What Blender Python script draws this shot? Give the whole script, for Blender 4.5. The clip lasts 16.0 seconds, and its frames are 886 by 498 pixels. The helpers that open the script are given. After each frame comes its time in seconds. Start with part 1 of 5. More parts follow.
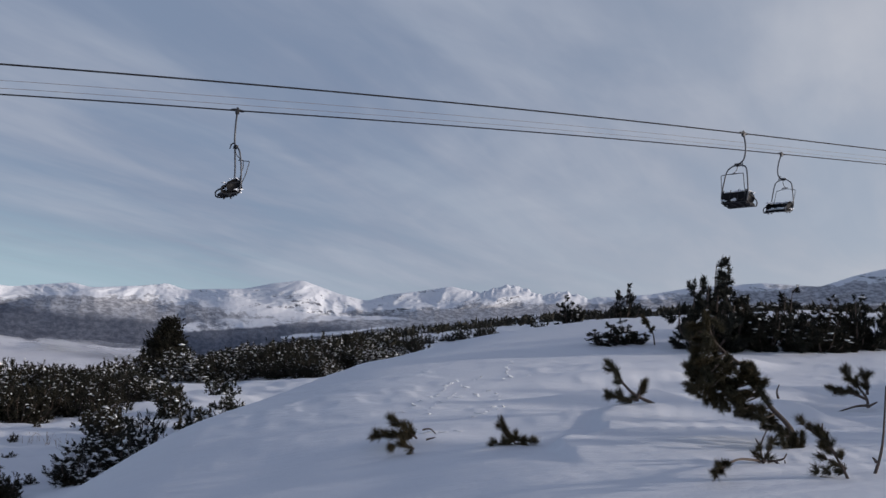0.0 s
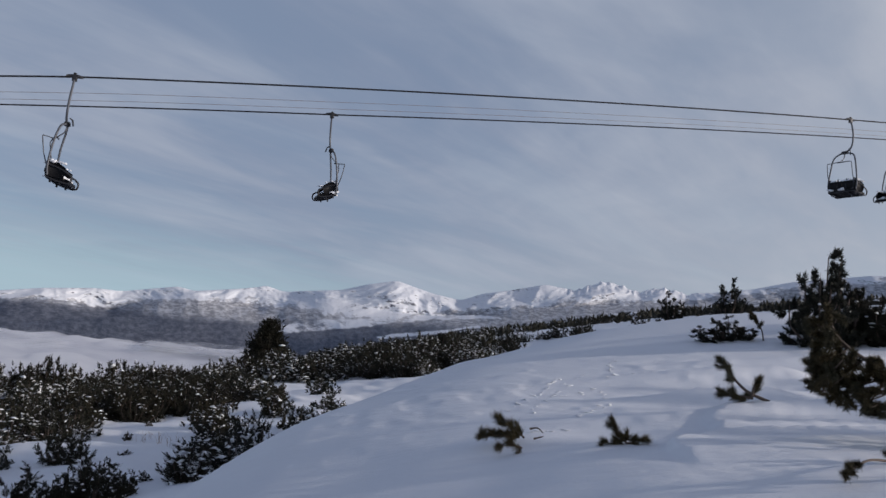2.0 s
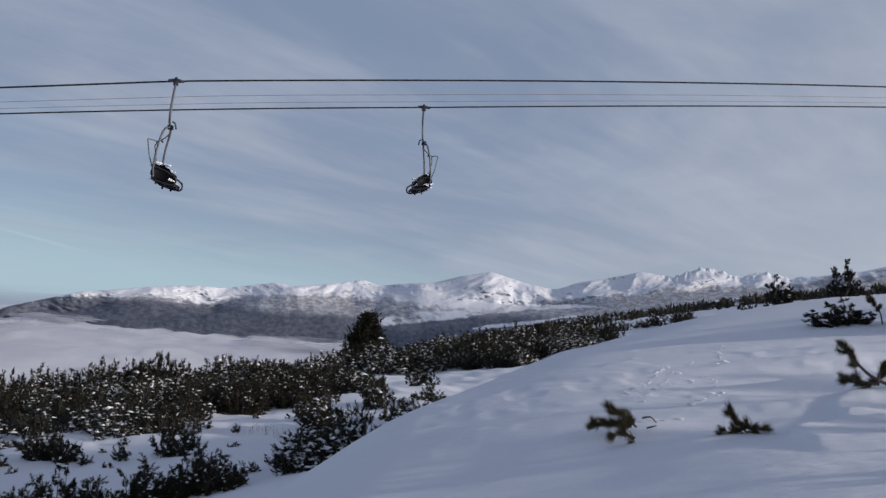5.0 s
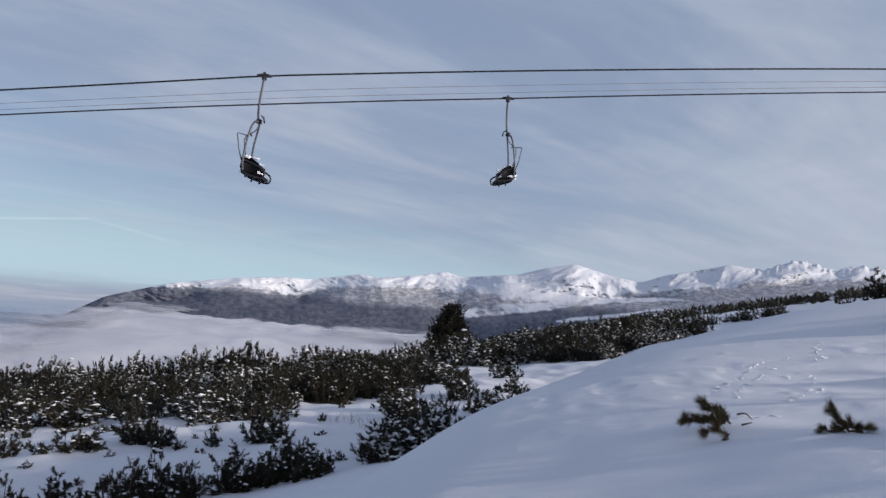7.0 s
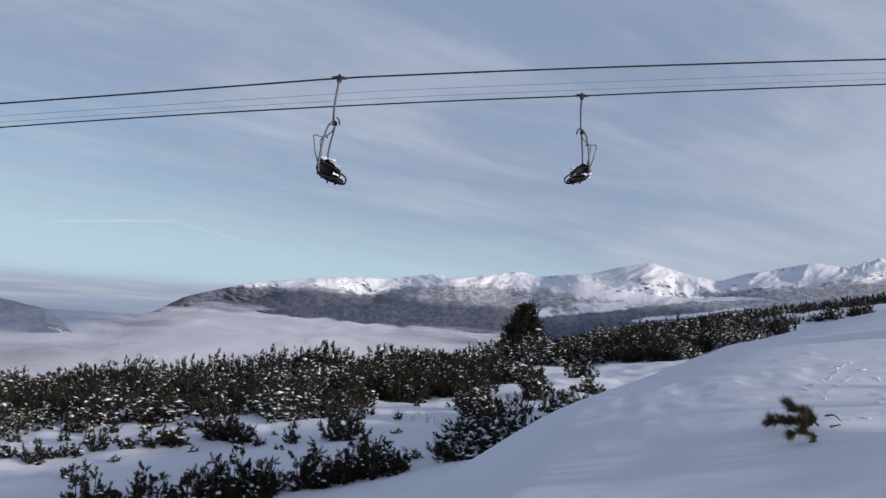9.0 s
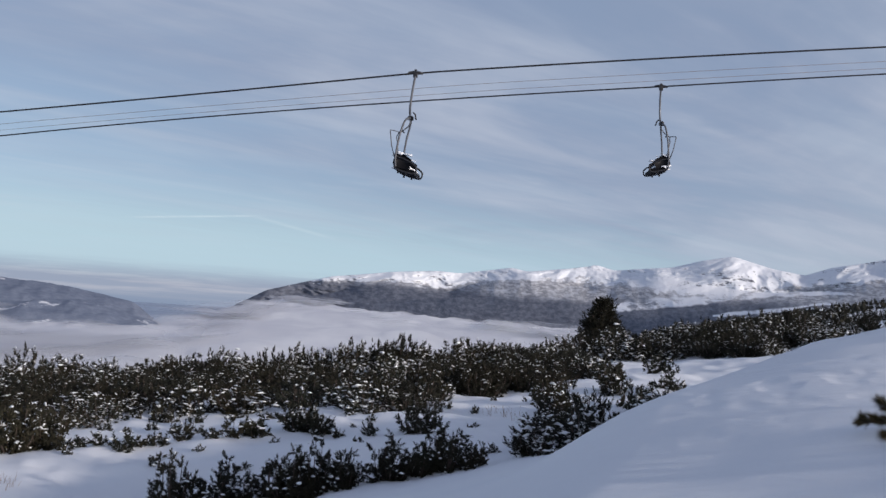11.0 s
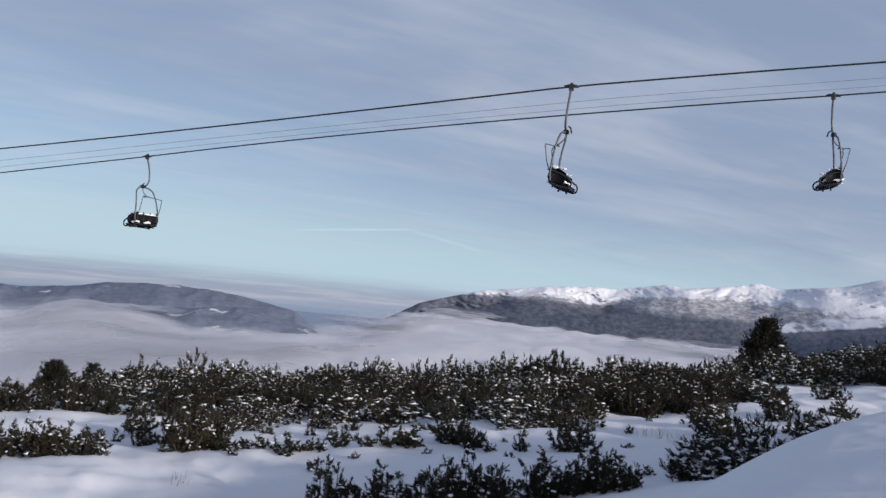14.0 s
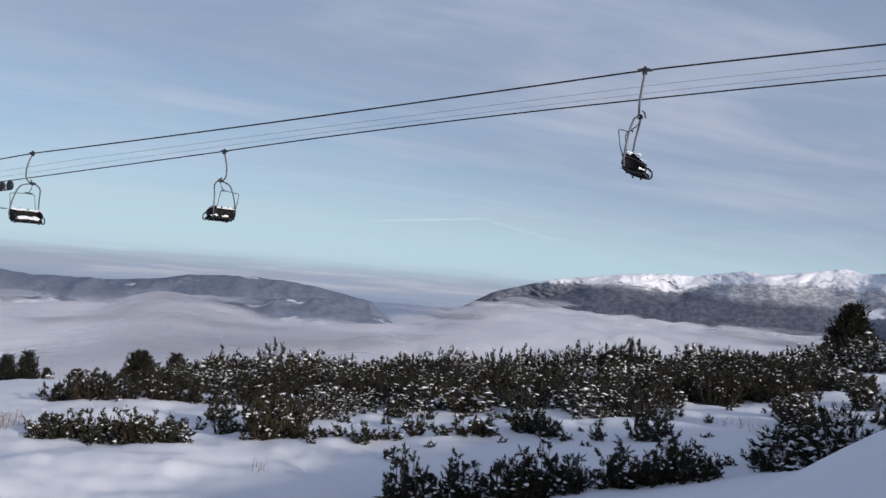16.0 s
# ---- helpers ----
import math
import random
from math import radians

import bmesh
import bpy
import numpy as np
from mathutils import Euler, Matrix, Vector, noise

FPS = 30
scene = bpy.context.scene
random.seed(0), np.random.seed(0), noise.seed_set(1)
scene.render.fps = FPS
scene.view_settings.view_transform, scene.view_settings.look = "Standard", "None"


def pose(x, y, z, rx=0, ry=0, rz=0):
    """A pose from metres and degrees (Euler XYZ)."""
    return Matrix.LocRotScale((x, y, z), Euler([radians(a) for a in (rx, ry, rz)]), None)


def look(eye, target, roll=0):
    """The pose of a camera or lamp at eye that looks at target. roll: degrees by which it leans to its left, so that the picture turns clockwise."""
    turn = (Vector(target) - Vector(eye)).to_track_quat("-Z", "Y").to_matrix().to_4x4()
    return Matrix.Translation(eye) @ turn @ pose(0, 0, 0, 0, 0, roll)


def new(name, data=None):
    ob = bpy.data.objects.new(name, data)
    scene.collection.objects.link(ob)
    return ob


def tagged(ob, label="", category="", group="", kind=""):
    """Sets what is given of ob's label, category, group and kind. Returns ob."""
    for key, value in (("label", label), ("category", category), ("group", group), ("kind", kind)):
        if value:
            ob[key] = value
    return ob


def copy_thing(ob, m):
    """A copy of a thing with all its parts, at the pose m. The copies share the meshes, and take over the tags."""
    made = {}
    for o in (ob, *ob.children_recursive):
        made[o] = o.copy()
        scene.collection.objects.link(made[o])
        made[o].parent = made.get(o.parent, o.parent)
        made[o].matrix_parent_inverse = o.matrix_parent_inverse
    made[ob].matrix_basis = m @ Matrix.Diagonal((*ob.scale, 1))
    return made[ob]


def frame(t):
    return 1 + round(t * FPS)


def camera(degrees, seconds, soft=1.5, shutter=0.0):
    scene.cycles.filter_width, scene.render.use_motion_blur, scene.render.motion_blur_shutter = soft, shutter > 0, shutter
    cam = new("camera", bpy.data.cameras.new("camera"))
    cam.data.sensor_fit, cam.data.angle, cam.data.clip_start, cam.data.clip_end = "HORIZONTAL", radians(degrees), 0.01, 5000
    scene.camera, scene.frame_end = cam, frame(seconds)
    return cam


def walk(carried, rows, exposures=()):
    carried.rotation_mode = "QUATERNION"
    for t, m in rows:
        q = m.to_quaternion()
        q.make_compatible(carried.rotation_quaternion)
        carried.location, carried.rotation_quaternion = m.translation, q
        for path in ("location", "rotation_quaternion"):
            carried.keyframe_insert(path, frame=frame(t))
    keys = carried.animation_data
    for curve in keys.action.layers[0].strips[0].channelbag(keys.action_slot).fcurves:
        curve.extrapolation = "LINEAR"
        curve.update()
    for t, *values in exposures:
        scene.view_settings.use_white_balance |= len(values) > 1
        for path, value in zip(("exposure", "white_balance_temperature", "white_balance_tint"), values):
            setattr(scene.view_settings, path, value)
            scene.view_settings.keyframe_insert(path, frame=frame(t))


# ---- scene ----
cam = camera(52.36, 16.0)
PATH = [
    (0.0, pose(0.000, 0.000, 1.600, 95.642, -5.506, -0.543)),
    (0.5, pose(-0.009, 0.007, 1.601, 95.535, -5.434, 0.271)),
    (1.0, pose(-0.022, 0.020, 1.599, 95.363, -5.278, 1.022)),
    (1.5, pose(-0.062, 0.052, 1.598, 95.015, -4.726, 4.172)),
    (2.0, pose(-0.068, 0.053, 1.589, 95.033, -4.892, 5.462)),
    (2.5, pose(-0.056, 0.039, 1.582, 94.758, -5.088, 5.257)),
    (3.0, pose(-0.054, 0.038, 1.577, 94.336, -4.776, 5.687)),
    (3.5, pose(-0.069, 0.054, 1.582, 94.055, -4.773, 6.528)),
    (4.0, pose(-0.101, 0.071, 1.576, 94.291, -4.874, 7.897)),
    (4.5, pose(-0.127, 0.091, 1.574, 94.178, -4.259, 9.827)),
    (7.0, pose(-0.177, 0.156, 1.566, 93.132, -4.181, 16.788)),
    (7.5, pose(-0.186, 0.154, 1.565, 93.071, -4.284, 18.468)),
    (8.0, pose(-0.185, 0.154, 1.560, 93.001, -4.211, 19.727)),
    (8.5, pose(-0.190, 0.151, 1.560, 92.884, -4.061, 20.491)),
    (9.0, pose(-0.198, 0.141, 1.559, 92.756, -4.099, 21.460)),
    (11.5, pose(-0.215, 0.156, 1.559, 91.808, -4.304, 27.868)),
    (12.0, pose(-0.216, 0.163, 1.558, 91.553, -4.443, 29.681)),
    (12.5, pose(-0.222, 0.173, 1.560, 91.322, -4.275, 31.611)),
    (13.0, pose(-0.236, 0.186, 1.560, 91.257, -4.774, 33.066)),
    (13.5, pose(-0.259, 0.201, 1.559, 91.407, -4.917, 35.004)),
    (14.0, pose(-0.263, 0.195, 1.555, 92.163, -5.196, 35.996)),
    (14.5, pose(-0.272, 0.196, 1.552, 91.907, -4.984, 37.390)),
    (15.0, pose(-0.277, 0.203, 1.550, 91.135, -4.758, 38.490)),
    (15.5, pose(-0.268, 0.208, 1.555, 90.806, -4.998, 39.284)),
    (16.0, pose(-0.275, 0.222, 1.555, 91.081, -4.529, 40.676)),
]
walk(cam, PATH, exposures=[(0.0, -0.25), (4.5, -0.22), (7.0, 0.04), (9.0, 0.05), (16.0, 0.08)])

# ---------------------------------------------------------------- sky and sun
SUN_AZ, SUN_EL = -94.0, 15.8          # degrees left of north (+y); height over the horizon
world = bpy.data.worlds.new("winter_sky")
scene.world = world
world.use_nodes = True
scene.view_settings.exposure = 0.0


class Nodes:
    """Small helper to write node trees."""

    def __init__(self, tree):
        self.t = tree
        tree.nodes.clear()

    def add(self, kind, ins=None):
        n = self.t.nodes.new(kind)
        for k, v in (ins or {}).items():
            self.put(n.inputs[k], v)
        return n

    def put(self, socket, v):
        if isinstance(v, bpy.types.NodeSocket):
            self.t.links.new(v, socket)
        else:
            socket.default_value = v

    def math(self, op, a, b=0.0, c=0.0):
        n = self.t.nodes.new("ShaderNodeMath")
        n.operation = op
        for s, v in zip(n.inputs, (a, b, c)):
            self.put(s, v)
        return n.outputs[0]

    def vmath(self, op, a, b=(0, 0, 0)):
        n = self.t.nodes.new("ShaderNodeVectorMath")
        n.operation = op
        self.put(n.inputs[0], a)
        self.put(n.inputs[1], b)
        return n

    def ramp(self, v, lo, hi, a=0.0, b=1.0, smooth=True):
        n = self.t.nodes.new("ShaderNodeMapRange")
        n.interpolation_type = "SMOOTHSTEP" if smooth else "LINEAR"
        for s, x in zip(n.inputs, (v, lo, hi, a, b)):
            self.put(s, x)
        return n.outputs[0]

    def mix(self, f, a, b):
        n = self.t.nodes.new("ShaderNodeMix")
        n.data_type = "RGBA"
        for i, v in ((0, f), (6, a), (7, b)):
            self.put(n.inputs[i], v)
        return n.outputs[2]

    def noise(self, vec, scale, detail=4.0, rough=0.55, dist=0.0):
        n = self.t.nodes.new("ShaderNodeTexNoise")
        self.put(n.inputs["Vector"], vec)
        for k, v in (("Scale", scale), ("Detail", detail), ("Roughness", rough), ("Distortion", dist)):
            self.put(n.inputs[k], v)
        return n.outputs[0]

    def mapping(self, vec, scale=(1, 1, 1), rot=(0, 0, 0), loc=(0, 0, 0)):
        n = self.t.nodes.new("ShaderNodeMapping")
        self.put(n.inputs["Vector"], vec)
        n.inputs["Scale"].default_value = scale
        n.inputs["Rotation"].default_value = [radians(a) for a in rot]
        n.inputs["Location"].default_value = loc
        return n.outputs[0]


def rgba(r, g, b):
    return (r, g, b, 1.0)


sun_way = Vector((-math.sin(radians(SUN_AZ)) * math.cos(radians(SUN_EL)), math.cos(radians(SUN_AZ)) * math.cos(radians(SUN_EL)), math.sin(radians(SUN_EL))))


def build_sky():
    n = Nodes(world.node_tree)
    way = n.add("ShaderNodeTexCoord").outputs["Generated"]
    sep = n.add("ShaderNodeSeparateXYZ", ins={0: way})
    up = sep.outputs[2]
    sky = n.add("ShaderNodeTexSky")
    sky.sky_type, sky.sun_disc = "NISHITA", False
    sky.sun_elevation, sky.sun_rotation = radians(SUN_EL), radians(-SUN_AZ)
    sky.altitude, sky.air_density, sky.dust_density, sky.ozone_density = 2300.0, 1.0, 1.2, 2.0
    blue = n.vmath("SCALE", sky.outputs[0])
    n.put(blue.inputs[3], 0.105)
    blue = n.mix(0.55, blue.outputs[0], rgba(0.40, 0.53, 0.68))
    # thin high cloud, seen as streaks on a flat layer far above
    k = n.math("DIVIDE", 1.0, n.math("ADD", n.math("MAXIMUM", up, 0.0), 0.11))
    flat = n.vmath("MULTIPLY", way, (1, 1, 0)).outputs[0]
    plane = n.vmath("SCALE", flat)
    n.put(plane.inputs[3], k)
    plane = plane.outputs[0]
    turned = n.mapping(plane, rot=(0, 0, 28))
    warp = n.noise(turned, 0.8, 3.0, 0.5)
    broad = n.noise(n.mapping(turned, scale=(0.62, 0.34, 1), loc=(3.1, 0.4, 0)), 1.5, 5.0, 0.52, 0.9)
    streak = n.noise(n.mapping(turned, scale=(1.5, 0.42, 1), loc=(0.3, 2.0, 0)), 1.6, 5.0, 0.55, 0.7)
    fine = n.noise(n.mapping(turned, scale=(4.0, 1.3, 1)), 2.0, 5.0, 0.6, 0.6)
    cover = n.math("ADD", n.math("MULTIPLY", broad, 0.62), n.math("ADD", n.math("MULTIPLY", streak, 0.5), n.math("MULTIPLY", fine, 0.14)))
    cover = n.ramp(cover, 0.44, 0.84)
    # the low western sky stays clear over the valley
    east = n.math("ADD", n.math("MULTIPLY", sep.outputs[0], 0.55), n.math("MULTIPLY", up, 1.9))
    clear = n.ramp(n.math("ADD", east, n.math("MULTIPLY", warp, 0.12)), -0.30, 0.16, 0.35, 1.0)
    cover = n.math("MULTIPLY", n.math("ADD", n.math("MULTIPLY", cover, 0.45), 0.55), clear)
    shade = n.math("ADD", n.math("MULTIPLY", broad, 0.62), n.math("ADD", n.math("MULTIPLY", streak, 0.28), n.math("MULTIPLY", fine, 0.14)))
    grey = n.mix(n.ramp(shade, 0.36, 0.69), rgba(0.215, 0.258, 0.395), rgba(0.385, 0.440, 0.560))
    # wind-drawn white streaks
    drawn = n.noise(n.mapping(turned, scale=(1.5, 0.36, 1), loc=(1.7, 5.0, 0)), 1.5, 4.0, 0.5, 1.0)
    drawn = n.ramp(n.math("ADD", n.math("MULTIPLY", drawn, 0.75), n.math("MULTIPLY", broad, 0.25)), 0.43, 0.72, 0.0, 0.21)
    # the veil grows brighter towards the sun
    towards = n.vmath("DOT_PRODUCT", way, tuple(sun_way)).outputs["Value"]
    bright = n.ramp(towards, -0.10, 0.75, 0.0, 0.80)
    grey = n.mix(bright, grey, rgba(0.72, 0.72, 0.76))
    colour = n.mix(cover, blue, grey)
    colour = n.mix(n.math("MULTIPLY", drawn, n.ramp(up, 0.0, 0.07)), colour, rgba(0.60, 0.655, 0.745))
    # a brighter, milky veil low over the mountain
    milk = n.math("MULTIPLY", n.ramp(up, 0.26, 0.03, 0.0, 0.42), n.ramp(sep.outputs[0], -0.30, 0.22))
    colour = n.mix(milk, colour, rgba(0.57, 0.61, 0.68))
    # overhead the veil thins and the sky is a deeper blue
    colour = n.mix(n.ramp(up, 0.40, 0.80, 0.0, 0.85), colour, rgba(0.115, 0.150, 0.265))
    # pale air just over the skyline
    glow = n.ramp(up, 0.10, 0.0, 0.0, 0.74)
    west = n.ramp(sep.outputs[0], 0.1, -0.45)
    thin = n.ramp(n.math("ADD", n.math("MULTIPLY", streak, 0.6), n.math("MULTIPLY", fine, 0.4)), 0.36, 0.64, 1.0, n.ramp(up, 0.02, 0.07, 0.9, 0.35))
    colour = n.mix(n.math("MULTIPLY", n.math("MULTIPLY", glow, west), thin), colour, rgba(0.45, 0.63, 0.745))
    # a thin vapour trail
    a, b = Vector((-0.713, 0.701, 0.0436)).normalized(), Vector((-0.622, 0.782, 0.0555)).normalized()
    c = Vector((-0.556, 0.831, 0.039)).normalized()
    trail = None
    for p, q, wide, amount in ((a, b, 0.0017, 0.55), (b, c, 0.0030, 0.30)):
        across = p.cross(q).normalized()
        along = (q - p).normalized()
        d = n.math("ABSOLUTE", n.vmath("DOT_PRODUCT", way, tuple(across)).outputs["Value"])
        s = n.vmath("DOT_PRODUCT", way, tuple(along)).outputs["Value"]
        s0, s1 = p.dot(along), q.dot(along)
        m = n.math("MULTIPLY", n.ramp(d, wide, 0.0, 0.0, amount), n.math("MULTIPLY", n.ramp(s, s0 - 0.02, s0 + 0.03), n.ramp(s, s1 + 0.02, s1 - 0.02)))
        trail = m if trail is None else n.math("MAXIMUM", trail, m)
    colour = n.mix(n.math("MULTIPLY", trail, n.ramp(fine, 0.35, 0.6, 0.45, 1.0)), colour, rgba(0.62, 0.73, 0.80))
    # hazy air low over the plain, streaked with distant cloud
    low = n.noise(n.mapping(way, scale=(3, 3, 60)), 2.0, 5.0, 0.6)
    haze = n.mix(n.ramp(low, 0.44, 0.70), rgba(0.31, 0.36, 0.47), rgba(0.45, 0.47, 0.55))
    haze = n.mix(n.ramp(up, -0.028, -0.045), haze, rgba(0.24, 0.30, 0.42))
    veil = n.ramp(n.math("ADD", up, n.math("MULTIPLY", n.math("SUBTRACT", low, 0.5), 0.016)), 0.002, -0.024)
    colour = n.mix(veil, colour, haze)
    back = n.add("ShaderNodeBackground", ins={0: colour, 1: 1.0})
    n.add("ShaderNodeOutputWorld", ins={0: back.outputs[0]})


build_sky()
sun_data = bpy.data.lights.new("sun", "SUN")
sun_data.energy, sun_data.angle, sun_data.color = 3.4, radians(2.0), (1.0, 0.90, 0.82)
sun = new("sun", sun_data)
sun.matrix_world = look(tuple(sun_way * 200), (0, 0, 0))


# ---------------------------------------------------------------- materials
def material(name, build):
    m = bpy.data.materials.new(name)
    m.use_nodes = True
    n = Nodes(m.node_tree)
    b = n.add("ShaderNodeBsdfPrincipled")
    build(n, b)
    n.add("ShaderNodeOutputMaterial", ins={0: b.outputs[0]})
    return m


def position(n):
    return n.add("ShaderNodeNewGeometry").outputs["Position"]


def bump(n, b, height, strength, distance):
    n.put(b.inputs["Normal"], n.add("ShaderNodeBump", ins={"Height": height, "Strength": strength, "Distance": distance}).outputs[0])


def snow_ground(n, b):
    p = position(n)
    grain = n.noise(p, 55.0, 3.0, 0.6)
    crust = n.noise(n.mapping(p, scale=(0.8, 2.6, 1)), 3.0, 6.0, 0.62, 0.4)
    wide = n.noise(p, 0.35, 4.0, 0.55)
    white = n.mix(wide, rgba(0.74, 0.77, 0.83), rgba(0.86, 0.87, 0.90))
    dist = n.vmath("LENGTH", p).outputs["Value"]
    # open scrub woods on the slopes further off
    speck = n.noise(p, 0.16, 8.0, 0.85)
    scrub = n.math("ADD", n.math("MULTIPLY", speck, 0.55), n.math("MULTIPLY", n.noise(p, 0.009, 5.0, 0.6, 0.5), 0.55))
    wood = n.math("MULTIPLY", n.ramp(scrub, 0.485, 0.57), n.ramp(dist, 90.0, 260.0))
    dark = n.mix(n.ramp(speck, 0.40, 0.62), rgba(0.05, 0.055, 0.07), rgba(0.22, 0.23, 0.27))
    # the plain far below; the haze over it is put into its blue
    plain_haze = n.ramp(n.add("ShaderNodeSeparateXYZ", ins={0: p}).outputs[2], -110.0, -160.0)
    n.put(b.inputs["Base Color"], n.mix(plain_haze, n.mix(wood, white, dark), rgba(0.30, 0.36, 0.47)))
    n.put(b.inputs["Roughness"], 0.62)
    n.put(b.inputs["Specular IOR Level"], 0.15)
    bump(n, b, n.math("ADD", n.math("MULTIPLY", grain, 0.10), crust), 0.34, 0.05)


def plain_snow(n, b):
    p = position(n)
    n.put(b.inputs["Base Color"], n.mix(n.noise(p, 4.0, 3.0), rgba(0.78, 0.81, 0.86), rgba(0.88, 0.89, 0.92)))
    n.put(b.inputs["Roughness"], 0.65)
    bump(n, b, n.noise(p, 30.0, 4.0, 0.6), 0.4, 0.02)


def mountain_surface(n, b):
    p = position(n)

    def field(key):
        at = n.add("ShaderNodeAttribute")
        at.attribute_name = key
        return at.outputs["Fac"]

    norm = n.add("ShaderNodeNewGeometry").outputs["Normal"]
    steep = n.add("ShaderNodeSeparateXYZ", ins={0: norm}).outputs[2]
    big = n.noise(n.mapping(p, scale=(1, 1, 3.5)), 0.0034, 5.0, 0.6)
    at = n.add("ShaderNodeAttribute")
    at.attribute_name = "face"
    on_face = n.mapping(at.outputs["Vector"], scale=(1, 2.0, 1))
    mid = n.noise(on_face, 0.010, 6.0, 0.68, 0.4)
    fine = n.noise(on_face, 0.050, 6.0, 0.76)
    # frosted woods below the tree line, thinning out to bare snow above it
    loose = n.math("ADD", n.math("MULTIPLY", n.math("SUBTRACT", mid, 0.5), 1.2), n.math("MULTIPLY", n.math("SUBTRACT", fine, 0.5), 1.1))
    wood = n.ramp(n.math("ADD", field("below_line"), loose), -0.04, 0.10)
    wood = n.math("MULTIPLY", wood, n.math("SUBTRACT", 1.0, n.math("MULTIPLY", field("open_field"), n.ramp(n.math("ADD", mid, n.math("MULTIPLY", fine, 0.5)), 0.88, 0.74, 0.25, 1.0))))
    rocks = n.math("MULTIPLY", n.ramp(n.math("ADD", steep, n.math("MULTIPLY", n.math("SUBTRACT", mid, 0.5), 1.0)), 0.46, 0.34), n.ramp(fine, 0.47, 0.56))
    scree = n.math("MULTIPLY", n.ramp(mid, 0.56, 0.63), n.ramp(fine, 0.50, 0.56, 0.0, 0.9))
    white = n.mix(big, rgba(0.74, 0.77, 0.84), rgba(0.87, 0.88, 0.91))
    # stone and woods lean blue, a little distance haze put into their colours
    stone = n.mix(mid, rgba(0.09, 0.095, 0.12), rgba(0.22, 0.23, 0.27))
    frost = n.mix(n.ramp(fine, 0.42, 0.60), rgba(0.27, 0.275, 0.30), rgba(0.56, 0.57, 0.61))
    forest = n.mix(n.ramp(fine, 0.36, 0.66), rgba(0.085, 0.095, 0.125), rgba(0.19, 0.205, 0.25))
    trees = n.mix(n.ramp(n.math("ADD", field("deep_wood"), n.math("MULTIPLY", loose, 0.5)), -0.25, 0.35), frost, forest)
    c = n.mix(n.math("MAXIMUM", rocks, scree), white, stone)
    n.put(b.inputs["Base Color"], n.mix(wood, c, trees))
    n.put(b.inputs["Roughness"], 0.8)
    n.put(b.inputs["Specular IOR Level"], 0.1)
    bump(n, b, n.math("ADD", mid, n.math("MULTIPLY", fine, 0.3)), 0.16, 14.0)


def hazy_hill_surface(clearing):
    def build(n, b):
        p = position(n)
        mid = n.noise(n.mapping(p, scale=(1, 1, 2.5)), 0.010, 6.0, 0.65)
        fine = n.noise(p, 0.06, 5.0, 0.7)
        # woods in a pale blue: the haze of distance is put into their colour
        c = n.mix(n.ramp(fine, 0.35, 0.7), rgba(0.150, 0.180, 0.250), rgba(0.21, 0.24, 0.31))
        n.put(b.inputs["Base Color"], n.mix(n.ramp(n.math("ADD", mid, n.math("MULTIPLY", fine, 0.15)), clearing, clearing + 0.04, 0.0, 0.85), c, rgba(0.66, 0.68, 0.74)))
        n.put(b.inputs["Roughness"], 0.9)
        n.put(b.inputs["Specular IOR Level"], 0.05)
        bump(n, b, n.math("ADD", mid, n.math("MULTIPLY", fine, 0.3)), 0.4, 10.0)
    return build


def cloud_surface(n, b):
    p = position(n)
    drawn = n.mapping(n.mapping(p, rot=(0, 0, -26)), scale=(1, 0.30, 0.5))
    soft = n.math("ADD", n.math("MULTIPLY", n.noise(drawn, 0.0075, 5.0, 0.5, 0.5), 0.7), n.math("MULTIPLY", n.noise(p, 0.0016, 2.0, 0.5), 0.3))
    n.put(b.inputs["Base Color"], n.mix(n.ramp(soft, 0.36, 0.66), rgba(0.635, 0.645, 0.70), rgba(0.80, 0.805, 0.835)))
    n.put(b.inputs["Roughness"], 1.0)
    n.put(b.inputs["Specular IOR Level"], 0.0)
    # light scatters through the droplets, so slopes shade softly
    norm = n.add("ShaderNodeNewGeometry").outputs["Normal"]
    n.put(b.inputs["Normal"], n.vmath("NORMALIZE", n.vmath("ADD", norm, (0.0, 0.0, 4.5)).outputs[0]).outputs[0])
    thick = n.add("ShaderNodeAttribute")
    thick.attribute_name = "thickness"
    n.put(b.inputs["Alpha"], thick.outputs["Fac"])


def needles(lo, hi):
    def build(n, b):
        info = n.add("ShaderNodeObjectInfo").outputs["Random"]
        isle = n.add("ShaderNodeNewGeometry").outputs["Random Per Island"]
        c = n.mix(isle, rgba(*lo), rgba(*hi))
        c2 = n.mix(isle, rgba(lo[0] * 1.3, lo[1] * 1.02, lo[2] * 0.8), rgba(hi[0] * 1.35, hi[1] * 1.05, hi[2] * 0.8))
        n.put(b.inputs["Base Color"], n.mix(info, c, c2))
        n.put(b.inputs["Roughness"], 0.6)
        n.put(b.inputs["Specular IOR Level"], 0.25)
    return build


def bark(n, b):
    p = position(n)
    g = n.noise(n.mapping(p, scale=(1, 1, 0.3)), 40.0, 5.0, 0.65)
    n.put(b.inputs["Base Color"], n.mix(g, rgba(0.045, 0.032, 0.026), rgba(0.16, 0.12, 0.10)))
    n.put(b.inputs["Roughness"], 0.85)
    bump(n, b, g, 0.7, 0.01)


